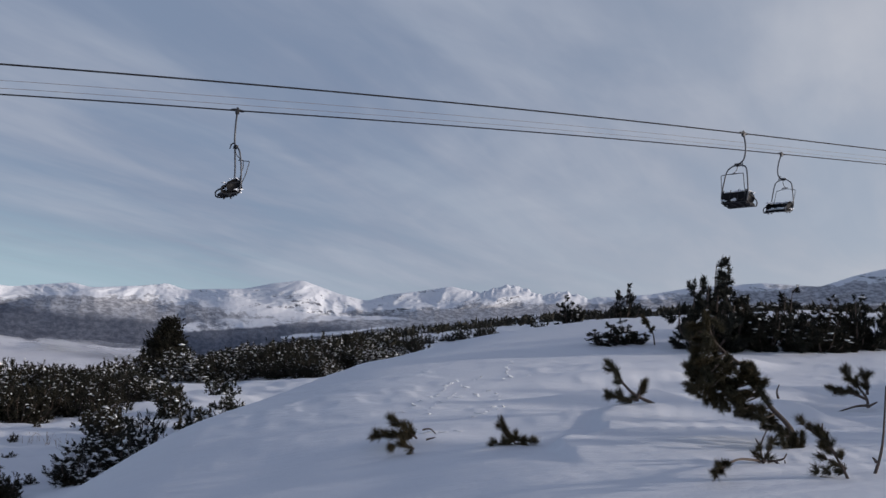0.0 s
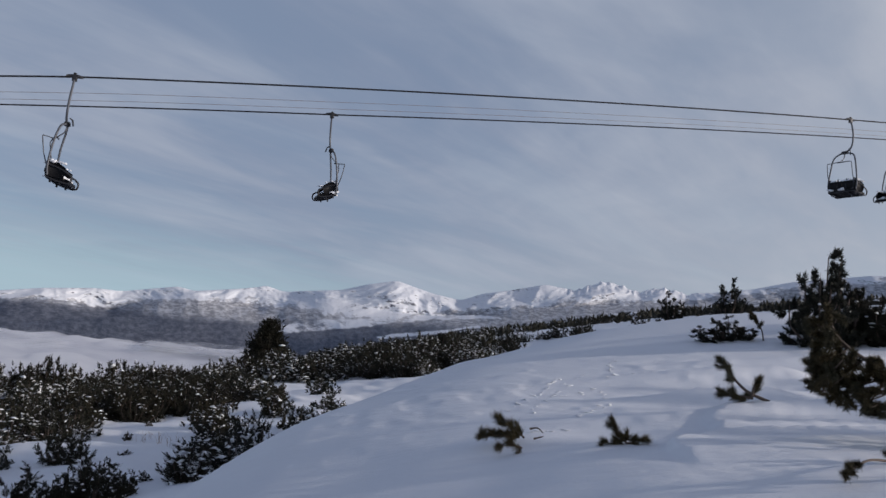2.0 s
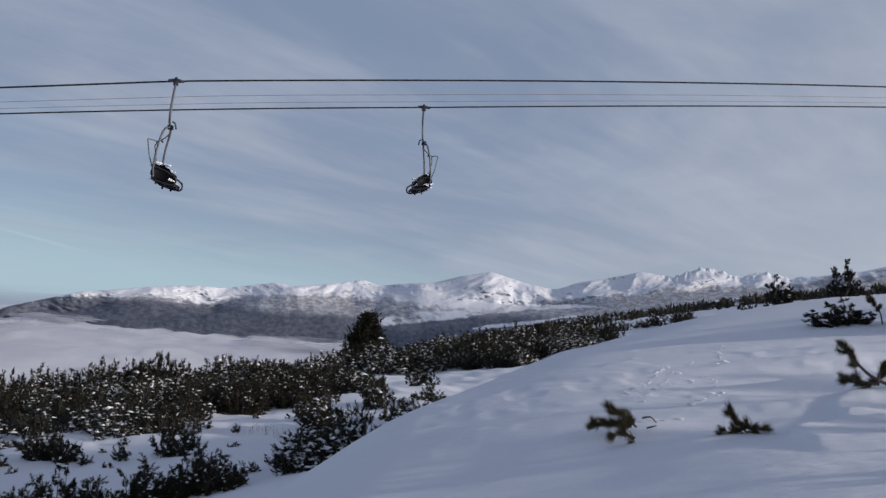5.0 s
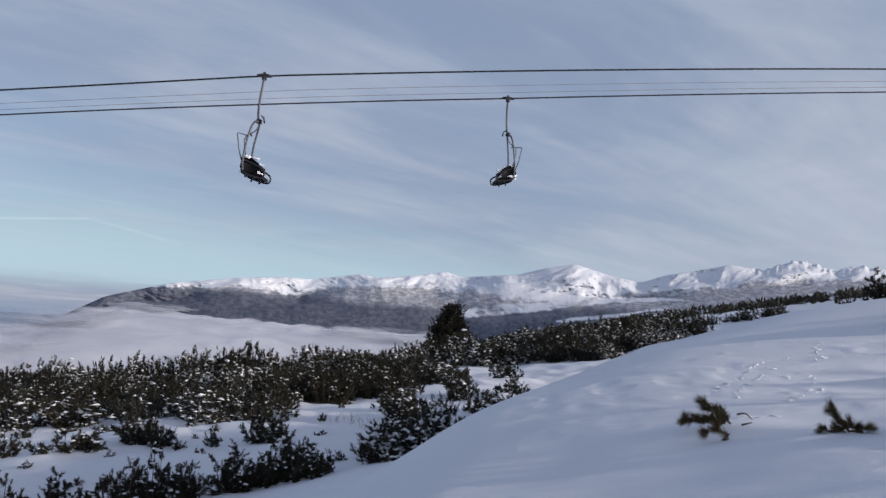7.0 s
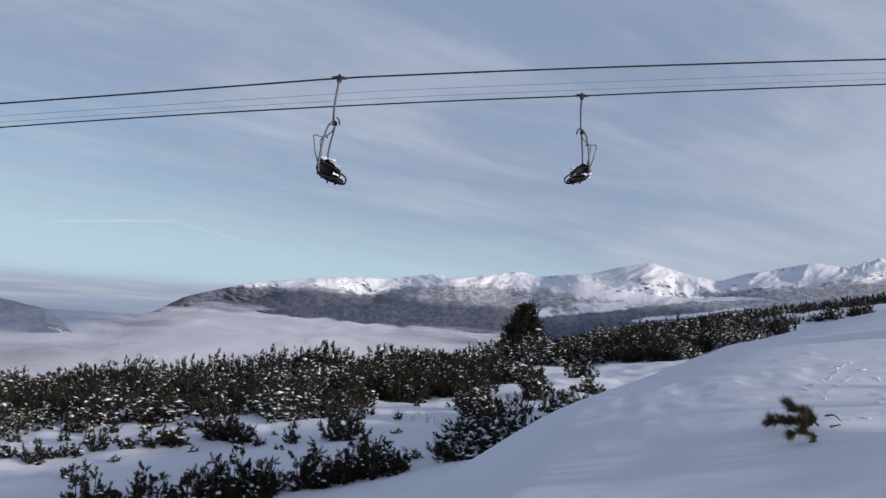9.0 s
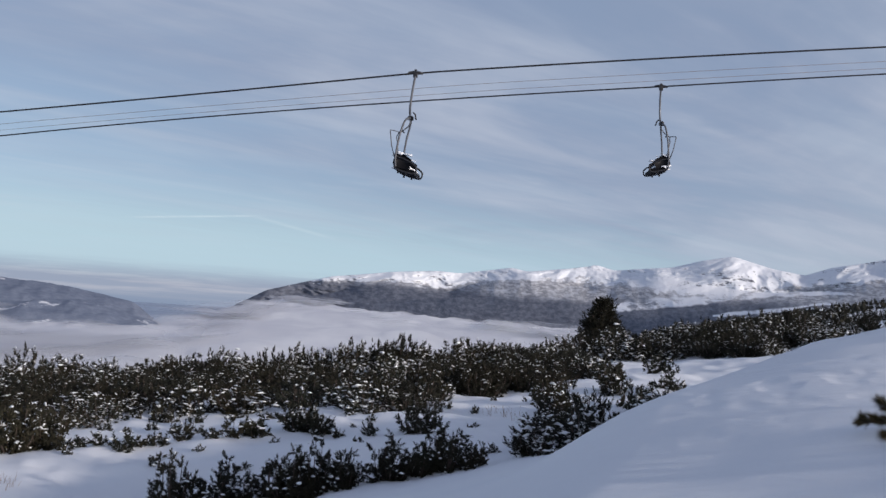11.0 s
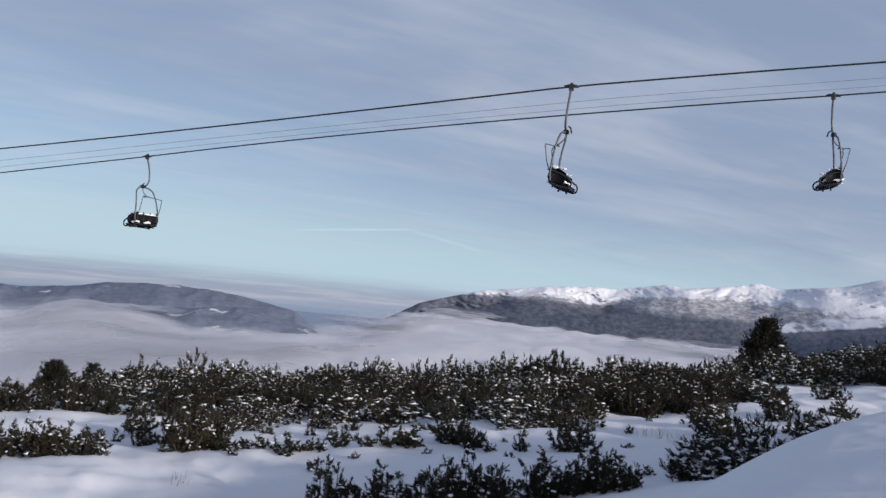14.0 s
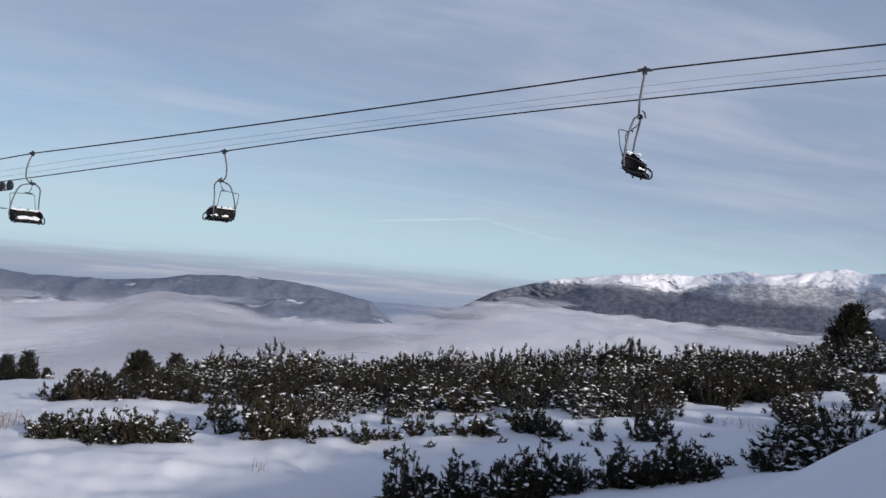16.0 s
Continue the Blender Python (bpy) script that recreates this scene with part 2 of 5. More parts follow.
def metal(col, rough, metallic=0.8, gloss=0.5):
    def build(n, b):
        p = position(n)
        w = n.noise(p, 6.0, 5.0, 0.6)
        n.put(b.inputs["Base Color"], n.mix(w, rgba(*[c * 0.75 for c in col]), rgba(*[min(1, c * 1.2) for c in col])))
        n.put(b.inputs["Metallic"], metallic)
        n.put(b.inputs["Specular IOR Level"], gloss)
        n.put(b.inputs["Roughness"], n.ramp(w, 0.3, 0.7, rough * 0.8, rough * 1.2))
    return build


def dry_grass(n, b):
    isle = n.add("ShaderNodeNewGeometry").outputs["Random Per Island"]
    n.put(b.inputs["Base Color"], n.mix(isle, rgba(0.16, 0.09, 0.06), rgba(0.36, 0.27, 0.20)))
    n.put(b.inputs["Roughness"], 0.9)


def rock(n, b):
    p = position(n)
    g = n.noise(p, 5.0, 6.0, 0.65)
    n.put(b.inputs["Base Color"], n.mix(g, rgba(0.12, 0.11, 0.10), rgba(0.27, 0.25, 0.235)))
    n.put(b.inputs["Roughness"], 0.9)
    bump(n, b, g, 0.8, 0.05)


M_GROUND = material("wind_packed_snow", snow_ground)
M_SNOW = material("fresh_snow", plain_snow)
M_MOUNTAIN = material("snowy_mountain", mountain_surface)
M_HILL = material("wooded_hill", hazy_hill_surface(0.71))
M_CLEARING = material("hill_with_clearings", hazy_hill_surface(0.655))
M_MEADOW = material("snowy_meadow_hill", hazy_hill_surface(0.54))
M_CLOUD = material("soft_cloud", cloud_surface)
M_NEEDLE = material("pine_needles", needles((0.009, 0.012, 0.009), (0.042, 0.043, 0.030)))
M_NEEDLE_DARK = material("dark_pine_needles", needles((0.008, 0.010, 0.008), (0.027, 0.029, 0.021)))
M_SPRIG = material("pale_pine_needles", needles((0.016, 0.018, 0.010), (0.078, 0.072, 0.042)))
M_BARK = material("pine_bark", bark)
M_STEEL = material("galvanised_steel", metal((0.12, 0.125, 0.14), 0.55, 0.45))
M_DARK = material("dark_iron", metal((0.035, 0.035, 0.04), 0.55, 0.5))
M_ROPE = material("wire_rope", metal((0.025, 0.025, 0.028), 0.6, 0.3, 0.2))
M_WIRE = material("thin_wire", metal((0.26, 0.22, 0.20), 0.6, 0.2))
M_SEAT = material("black_plastic", metal((0.010, 0.010, 0.012), 0.6, 0.0, 0.12))
M_GRASS = material("dry_grass", dry_grass)
M_ROCK = material("weathered_stone", rock)


# ---------------------------------------------------------------- mesh helpers
def grid_noise(seed):
    return np.random.RandomState(seed).rand(128, 128)


TABLES = [grid_noise(s) for s in range(12)]


def vnoise(x, y, seed=0):
    """Smooth value noise in 0..1 on arrays."""
    t = TABLES[seed % 12]
    x, y = np.asarray(x, float), np.asarray(y, float)
    xi, yi = np.floor(x).astype(int), np.floor(y).astype(int)
    fx, fy = x - xi, y - yi
    fx, fy = fx * fx * (3 - 2 * fx), fy * fy * (3 - 2 * fy)
    x0, x1, y0, y1 = xi % 128, (xi + 1) % 128, yi % 128, (yi + 1) % 128
    return (t[x0, y0] * (1 - fx) + t[x1, y0] * fx) * (1 - fy) + (t[x0, y1] * (1 - fx) + t[x1, y1] * fx) * fy


def fbm(x, y, octaves=5, gain=0.5, seed=0, ridged=False):
    total, amp, norm = 0.0, 1.0, 0.0
    for i in range(octaves):
        v = vnoise(x * 2 ** i + 17.3 * i, y * 2 ** i - 9.1 * i, seed + i)
        if ridged:
            v = 1 - np.abs(2 * v - 1)
        total, norm, amp = total + amp * v, norm + amp, amp * gain
    return total / norm


def smooth(a, b, x):
    t = np.clip((np.asarray(x, float) - a) / (b - a), 0, 1)
    return t * t * (3 - 2 * t)


def mesh_of(name, verts, faces, mat, shade=False):
    """A mesh from an array of corners and an array of triangles or quads."""
    me = bpy.data.meshes.new(name)
    verts, faces = np.asarray(verts, np.float32), np.asarray(faces, np.int32)
    k = faces.shape[1]
    me.vertices.add(len(verts))
    me.vertices.foreach_set("co", verts.ravel())
    me.loops.add(faces.size)
    me.loops.foreach_set("vertex_index", faces.ravel())
    me.polygons.add(len(faces))
    me.polygons.foreach_set("loop_start", np.arange(0, faces.size, k, dtype=np.int32))
    if shade:
        me.polygons.foreach_set("use_smooth", np.ones(len(faces), bool))
    me.materials.append(mat)
    me.update(calc_edges=True)
    me.validate()
    return me


def sheet_faces(rows, cols, wrap=False):
    i, j = np.meshgrid(np.arange(rows - 1), np.arange(cols if wrap else cols - 1), indexing="ij")
    k = (j + 1) % cols
    return np.stack([i * cols + j, i * cols + k, (i + 1) * cols + k, (i + 1) * cols + j], -1).reshape(-1, 4)


def part(name, mesh, parent, label=""):
    ob = new(name, mesh)
    ob.parent = parent
    return tagged(ob, label) if label else ob


def base(name, label, category, group="", kind=""):
    return tagged(new(name), label, category, group, kind)


class Soup:
    """Collects pieces of geometry (triangles and quads as triangles) for one mesh."""

    def __init__(self):
        self.v, self.f, self.n = [], [], 0

    def add(self, v, f):
        v, f = np.asarray(v, float), np.asarray(f, int)
        if f.shape[1] == 4:
            f = np.concatenate([f[:, [0, 1, 2]], f[:, [0, 2, 3]]])
        self.v.append(v)
        self.f.append(f + self.n)
        self.n += len(v)
        return self

    def tube(self, points, radius, sides=6, cap=True):
        """A round bar along points; radius: one number or one for each point."""
        p = np.asarray(points, float)
        rad = np.broadcast_to(np.asarray(radius, float), (len(p),))
        d = np.gradient(p, axis=0)
        d /= np.linalg.norm(d, axis=1)[:, None] + 1e-12
        ref = np.array([0.0, 0.0, 1.0]) if abs(d[0][2]) < 0.9 else np.array([1.0, 0, 0])
        a = np.cross(d[0], ref)
        a /= np.linalg.norm(a)
        rings = []
        ang = np.arange(sides) * 2 * np.pi / sides
        for q, t, r in zip(p, d, rad):
            a = a - t * (a @ t)
            a /= np.linalg.norm(a) + 1e-12
            b = np.cross(t, a)
            rings.append(q + r * (np.cos(ang)[:, None] * a + np.sin(ang)[:, None] * b))
        v = np.concatenate(rings)
        f = sheet_faces(len(p), sides, wrap=True)
        self.add(v, f)
        if cap:
            for start in (0, (len(p) - 1) * sides):
                tri = [(start, start + i, start + i + 1) for i in range(1, sides - 1)]
                self.f.append(np.array(tri) + self.n - len(v))
        return self

    def box(self, centre, size, m=None, round_off=0.0):
        """A block with bevelled edges."""
        bm = bmesh.new()
        bmesh.ops.create_cube(bm, size=1.0)
        for w in bm.verts:
            w.co = Vector((w.co.x * size[0], w.co.y * size[1], w.co.z * size[2]))
        if round_off:
            bmesh.ops.bevel(bm, geom=list(bm.edges), offset=round_off, segments=2, affect="EDGES", profile=0.6)
        bmesh.ops.triangulate(bm, faces=list(bm.faces))
        bm.verts.index_update()
        v = np.array([(m @ w.co if m else w.co) for w in bm.verts]) + np.asarray(centre)
        f = np.array([[w.index for w in q.verts] for q in bm.faces])
        bm.free()
        return self.add(v, f)

    def mesh(self, name, mat, shade=False):
        return mesh_of(name, np.concatenate(self.v), np.concatenate(self.f), mat, shade)


def curve(points, n=24):
    """A smooth line through a few points (Catmull-Rom)."""
    p = np.asarray(points, float)
    p = np.concatenate([[2 * p[0] - p[1]], p, [2 * p[-1] - p[-2]]])
    out = []
    seg = len(p) - 3
    for t in np.linspace(0, seg - 1e-6, n):
        i = int(t)
        u = t - i
        a, b, c, d = p[i:i + 4]
        out.append(0.5 * (2 * b + (c - a) * u + (2 * a - 5 * b + 4 * c - d) * u * u + (3 * b - a - 3 * c + d) * u ** 3))
    return np.array(out)


# ---------------------------------------------------------------- the ground
def lip(y):
    """Where the crest of the snow bank falls away to the hollow."""
    return -1.92 + 0.40 * smooth(7, 14, y) + 0.25 * np.sin(y * 0.5)


def ground(x, y):
    x, y = np.asarray(x, float), np.asarray(y, float)
    r = np.hypot(x, y)
    az = np.degrees(np.arctan2(-x, y))
    # the hollow with the dwarf pines
    cx, cy = np.clip(x, -60, 30), np.clip(y, -15, 75)
    low = -1.80 + 0.046 * cx + 0.0393 * cy - 3.4e-4 * cx * cx + 2.19e-3 * cx * cy - 2e-5 * cy * cy
    low = low - 0.40 * np.exp(-(((x + 10) / 6) ** 2 + ((y - 12) / 5) ** 2))
    low = low + (0.60 * (fbm(x * 0.11, y * 0.11, 3, 0.5, 2) - 0.5) + 0.44 * (fbm(x * 0.33 + 5, y * 0.45, 4, 0.5, 10) - 0.5) + 0.30 * (fbm(x * 0.8, y * 1.0, 4, 0.5, 3) - 0.5)) * smooth(6, 14, r)
    # the snow bank, which climbs to the right
    sx = np.clip(x, -6, 30)
    side = 0.055 + 0.155 * sx / (1 + 0.055 * np.abs(sx)) - 0.03 * np.clip(-sx, 0, None) ** 2
    bank = 0.60 + 0.052 * y + side - 0.62 * np.exp(-((x + 0.2) ** 2 + y ** 2) / 3.4)
    bank = bank + 0.40 * np.exp(-(((x - 3.4) / 2.6) ** 2 + ((y - 15.3) / 2.2) ** 2))
    bank = bank - 0.24 * np.exp(-(((x - 2.8) / 2.1) ** 2 + ((y - 7.3) / 2.3) ** 2)) - 0.10 * np.exp(-(((x - 4.8) / 1.8) ** 2 + ((y - 9.8) / 1.5) ** 2))
    # the near flank leans away from the sun
    turn = np.clip(x, -2.3, 12) - 0.5 + 0.9 * (fbm(x * 0.6, y * 0.7, 3, 0.5, 6) - 0.5)
    bank = bank + (0.05 - 0.115 * np.log1p(np.exp(-2.4 * turn)) / 2.4) * (1 - smooth(5.4, 8.5, y)) * smooth(1.5, 3.2, y)
    # the crest dips where it turns down to the hollow
    bank = bank - 0.27 * np.exp(-(((x + 1.2) / 1.35) ** 2 + ((y - 16.2) / 3.0) ** 2)) - 0.13 * np.exp(-(((x + 1.9) / 0.9) ** 2 + ((y - 11.2) / 2.0) ** 2)) - 0.05 * np.exp(-(((x + 2.2) / 0.9) ** 2 + ((y - 8.4) / 2.0) ** 2)) - 0.06 * np.exp(-(((x - 2.5) / 1.5) ** 2 + ((y - 15.3) / 2.0) ** 2))
    # wind-carved ripples and long drifts, combed from right to left
    u, v = x * 0.985 + y * 0.17, y * 0.985 - x * 0.17
    wig = fbm(u * 0.5, v * 0.9, 3, 0.5, 4)
    comb = fbm(u * 0.20 + 0.8 * wig, v * 2.7 + 1.2 * wig, 5, 0.55, 5, ridged=True) ** 1.4
    slab = fbm(u * 0.55 + 0.5 * wig, v * 0.9 - 0.6 * wig, 3, 0.45, 1)
    rough = smooth(-0.4, 2.2, x) * smooth(3.4, 5.2, y) * (1 - 0.88 * smooth(8, 11, y))
    bank = bank + (comb - 0.5) * (0.010 + 0.055 * rough) + (slab - 0.5) * (0.03 + 0.16 * rough)
    # faint breaks in the crust over the rest of the bank
    bank = bank + 0.012 * smooth(0.66, 0.80, fbm(u * 0.9, v * 1.3, 4, 0.55, 8, ridged=True)) * smooth(5.5, 7.5, y) * (1 - smooth(11, 13, y))
    # a raised slab of old snow with a sharp broken edge
    e = (x - 0.95) * 0.93 - (y - 5.6) * 0.30 + 0.10 * np.sin(y * 5) + 0.25 * (fbm(x * 2, y * 2, 3, 0.5, 2) - 0.5)
    back = smooth(7.6, 5.7, y + 0.25 * (x - 1.2))
    bank = bank + 0.06 * smooth(-0.05, 0.05, e) * np.exp(-np.clip(e, 0, None) / 0.9) * back * smooth(4.6, 5.3, y)
    for tx, ty, h, w in ((1.95, 8.0, 0.13, 1.2), (2.7, 6.9, 0.17, 1.5), (3.3, 8.4, 0.12, 1.2), (2.4, 9.3, 0.12, 1.6), (-0.05, 6.1, 0.04, 0.5), (0.55, 5.6, 0.04, 0.5), (3.6, 10.6, 0.12, 1.8)):
        tail = np.exp(-((y - ty - 0.10 * (x - tx)) / 0.22) ** 2) * np.where(x < tx, np.exp(-((x - tx) / w) ** 2), np.exp(-((x - tx) / 0.35) ** 2))
        bank = bank + h * tail
    keep = smooth(-3.4, 0.25, x - lip(y)) * (1 - smooth(16.0, 27.0, y)) * smooth(-30, -8, y)
    z = low + (bank - low) * keep
    # the flank of the bank runs out gently to the foot of the nearest pines
    flank = 0.30 + 0.35 * (x + 2.05) - 0.048 * (y - 4.6)
    rise = 0.5 * (flank - z + np.sqrt((flank - z) ** 2 + 0.09))
    z = z + rise * smooth(-0.9, -2.7, x) * smooth(3.1, 4.8, y) * (1 - smooth(15, 19, y))
    # slopes further off: down to the valley on one side, up the mountain on the other
    far_el = np.interp(az, (-180, -110, -60, -27, -15, -8, 0, 6, 12, 16, 20, 26, 40, 70, 110, 180), (0, 4, 4.2, 3.9, 2.8, 1.8, 0.3, -1.0, -2.3, -3.8, -6.0, -8.5, -9.5, -10, -6, 0))
    lift = 0.25 * smooth(150, 1300, r) * (1 - smooth(10, 17, az))
    zf = 1.6 + r * np.tan(np.radians(far_el + lift)) + 0.02 * r * (fbm(x * 0.012, y * 0.012, 4, 0.5, 7) - 0.5) * smooth(60, 200, r)
    zf = np.maximum(zf, -210.0)
    w = smooth(48, 115, r)
    return z * (1 - w) + zf * w


def build_ground():
    cols = np.radians(np.concatenate([np.arange(-40, 80, 0.24), np.arange(80, 320, 4.0)]))
    rings = np.concatenate([0.5 * 1.0155 ** np.arange(0, 344), 0.5 * 1.0155 ** 344 * 1.05 ** np.arange(0, 80)])
    rings = rings[rings < 4700]
    a, r = np.meshgrid(cols, rings)
    x, y = -np.sin(a) * r, np.cos(a) * r
    v = np.stack([x, y, ground(x, y)], -1).reshape(-1, 3)
    f = sheet_faces(len(rings), len(cols), wrap=True)
    v = np.concatenate([v, [(0, 0, float(ground(0.0, 0.0)))]])
    k = len(v) - 1
    n = len(cols)
    fan = np.array([(k, k, i, (i + 1) % n) for i in range(n)])
    s = Soup().add(v, f)
    s.f.append(fan[:, [0, 3, 2]])
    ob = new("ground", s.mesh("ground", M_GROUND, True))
    tagged(ob, "wind-carved snow bank above a snowy hollow and far slopes", "snow", kind="structure")


build_ground()


# ---------------------------------------------------------------- mountains, hills and cloud
MID_AZ = (-30, -7.9, -4.5, -2.2, 1.3, 3.2, 6.6, 9.6, 11.8, 13.2, 14.9, 17.1, 18.8, 20.2, 20.8, 22.2, 23.7, 24.9, 25.8, 27.0, 28.3, 29.2, 31.0, 32.7, 40)
MID_EL = (4.2, 2.6, 2.3, 2.0, 1.55, 1.07, 0.64, 0.82, 1.21, 1.41, 0.98, 0.22, 0.32, 0.83, 0.95, 0.62, 0.27, -0.32, -0.77, -0.42, -0.17, -0.09, -0.47, -1.08, -2.9)
FORE_AZ = (-30, -9.6, -4.6, 3.1, 9.5, 13.0, 15.9, 18.3, 21.5, 25.6, 29.7, 32.6, 40)
FORE_EL = (3.6, 2.3, 1.7, 0.57, -0.39, -0.83, -0.7, -0.52, -0.64, -0.99, -1.58, -1.91, -3.2)


TREE_AZ = (-30, -26, -15, -9, -4.3, -1.2, 1.9, 5.2, 8.7, 11.6, 15.0, 16.7, 19.2, 22.8, 24.5, 26.3, 29.7, 31.4, 35.6, 40)
TREE_EL = (6.0, 5.6, 4.1, 2.85, 2.55, 2.15, 1.6, 1.2, 0.35, 0.2, 0.8, 0.6, 0.7, 0.35, -0.1, -0.45, -0.15, -0.2, -0.8, -1.5)
FIELDS = (((1.8, 3.1, 5.2, 6.9, 8.7, 12.1, 13.9, 15.5, 16.6), (0.95, 0.91, 0.76, 0.57, 0.28, -0.31, -0.52, -0.90, -1.1), (0.03, 0.11, 0.15, 0.18, 0.22, 0.30, 0.32, 0.26, 0.05)),
          ((2.6, 3.4, 5.2, 8.7, 9.6), (0.30, 0.22, -0.17, -0.76, -0.9), (0.03, 0.09, 0.11, 0.12, 0.03)),
          ((27.2, 28.0, 28.9), (-0.52, -0.45, -0.42), (0.02, 0.06, 0.02)))


def build_range():
    sky_az = (-70, -45, -33, -26.3, -24.7, -22.9, -19.7, -15.5, -13.2, -9.4, -7.9, -6.6, -4.9, -3.8, -2.6, -0.8, 1.3, 3.1, 4.5, 6.3, 8.6, 10.4, 12.1, 13.8, 15.6, 16.7, 18.1, 21.0, 22.0, 25.2, 26.7, 29.5, 31.6, 33.3, 35.3, 37.3, 39.5)
    sky_el = (6.0, 7.0, 7.0, 6.35, 5.85, 5.1, 5.1, 4.5, 3.9, 3.3, 3.7, 3.2, 3.75, 3.6, 3.05, 3.3, 2.78, 2.4, 1.86, 2.14, 2.75, 2.37, 1.85, 1.66, 1.42, 1.68, 1.4, 0.98, 1.16, 0.57, 0.62, 0.36, 0.03, -0.2, -0.76, -1.35, -2.6)
    az = np.concatenate([np.arange(-70, -34, 0.4), np.arange(-34, 39.5, 0.07)])
    rho = np.concatenate([[-0.2], np.linspace(0, 1.2, 170)])
    a, p = np.meshgrid(az, rho)
    line = np.interp(np.arange(-70, 40, 0.05), sky_az, sky_el)
    ker = np.hanning(19) / np.hanning(19).sum()
    line = np.convolve(np.pad(line, 9, mode="edge"), ker, mode="valid")
    top = np.interp(a, np.arange(-70, 40, 0.05), line)
    bottom = np.interp(a, (-70, -20, -8, 0, 6, 12, 16, 20, 40), (1.5, 1.5, 0.6, -0.6, -1.6, -2.2, -2.6, -2.8, -3.2))
    near_r = np.interp(a, (-70, 6, 16, 40), (1500, 1600, 2800, 3100))
    rise = np.clip(p, 0, 1)
    # broad wooded benches below, a steeper face of snow above
    deep = 0.72 * smooth(-0.1, 0.62, rise) + 0.28 * rise
    r = near_r + (4150 - near_r) * (deep + np.clip(p - 1, 0, 1))

    # lower ridges in front of the crest, each with its own line
    fine_az = np.arange(-70, 40, 0.05)
    soft = np.hanning(25) / np.hanning(25).sum()

    def rounded(xs, ys):
        return np.interp(a, fine_az, np.convolve(np.pad(np.interp(fine_az, xs, ys), 12, mode="edge"), soft, mode="valid"))

    mid = rounded(MID_AZ, MID_EL) + 0.10 * (fbm(a * 1.1, a * 0 + 4, 4, 0.5, 3) - 0.5)
    fore = rounded(FORE_AZ, FORE_EL) + 0.10 * (fbm(a * 0.8, a * 0 + 7, 4, 0.5, 5) - 0.5)
    mid, fore = np.minimum(mid, top - 0.10), np.minimum(fore, top - 0.45)
    nodes = ((0.0, bottom), (0.30, fore), (0.35, fore - 0.16), (0.62, mid), (0.67, mid - 0.14), (1.0, top))
    el = bottom
    for (p0, h0), (p1, h1) in zip(nodes, nodes[1:]):
        k = np.clip((rise - p0) / (p1 - p0), 0, 1)
        k = 0.35 * k + 0.65 * np.sin(k * np.pi / 2) ** 1.2
        el = np.where(rise >= p0, h0 + (h1 - h0) * k, el)
    step = (el - bottom) / (top - bottom)
    crag = smooth(-11.5, -9, a) * (1 - smooth(-3.5, -1, a)) + 0.3 * smooth(16, 16.6, a) * (1 - smooth(17.3, 18, a))
    body = smooth(0.0, 0.20, rise)
    el = el + crag * smooth(0.80, 0.98, rise) * 0.42 * (fbm(a * 1.9, p * 4, 4, 0.62, 9, ridged=True) - 0.6)
    # slanting ribs and rounded shoulders, which stand out from the face
    s, h = np.radians(a) * 3400, step * (top - bottom) * 60
    wx = 130 * (fbm(s * 0.004, h * 0.006, 3, 0.5, 10) - 0.5)
    lean = 1.8 * (fbm(s * 0.0016, h * 0.002, 3, 0.5, 4) - 0.5)
    rib = fbm((s + wx + lean * h) * 0.0034, (h - wx) * 0.0090, 6, 0.52, 6, ridged=True) - 0.6
    dome = fbm((s - wx) * 0.0019, (h + wx) * 0.0036, 3, 0.42, 8) - 0.5
    pit = fbm((s + wx) * 0.019, (h + wx) * 0.022, 4, 0.55, 2) - 0.5
    face = 0.35 + 0.65 * smooth(0.45, 0.7, rise)
    r = r - body * face * (150 * rib + 190 * dome + 9 * pit)
    el = el + body * np.sin(np.pi * np.clip(rise, 0, 1)) * (0.12 * dome + 0.06 * rib)
    el = el - 3.2 * smooth(1.0, 1.25, p)
    z = 1.6 + r * np.tan(np.radians(el))
    x, y = -np.sin(np.radians(a)) * r, np.cos(np.radians(a)) * r
    z = np.where(p < 0, -215.0, z)
    # how far each place lies below the tree line, and the open snowfields between the woods
    jag = 0.55 * (fbm(a * 1.3 + 0.3 * p, el * 1.1, 4, 0.55, 1) - 0.5) + 0.30 * (fbm(a * 4.0, el * 3.0 - a, 3, 0.55, 4) - 0.5)
    below = np.interp(a, TREE_AZ, TREE_EL) + jag - el
    open_field = np.zeros_like(el)
    for f_az, f_el, f_half in FIELDS:
        half = np.interp(a, f_az, f_half, left=0.0, right=0.0)
        gap = np.abs(el + 0.40 * jag - np.interp(a, f_az, f_el)) / np.maximum(half, 1e-3)
        open_field = np.maximum(open_field, smooth(1.25, 0.8, gap) * (half > 0.01))
    deep_wood = np.interp(a, (-30, 0, 9, 17, 20, 26, 36), (0.3, 0.3, 0.05, -0.55, -0.65, -0.45, -0.45)) + 0.9 * jag - el
    me = mesh_of("mountain_range", np.stack([x, y, z], -1).reshape(-1, 3), sheet_faces(len(rho), len(az)), M_MOUNTAIN, True)
    face_at = np.stack([np.radians(a) * 3400, z, r * 0.05], -1).reshape(-1, 3)
    me.attributes.new("face", "FLOAT_VECTOR", "POINT").data.foreach_set("vector", face_at.ravel().astype(np.float32))
    for key, field in (("below_line", below), ("open_field", open_field), ("deep_wood", deep_wood)):
        me.attributes.new(key, "FLOAT", "POINT").data.foreach_set("value", field.ravel().astype(np.float32))
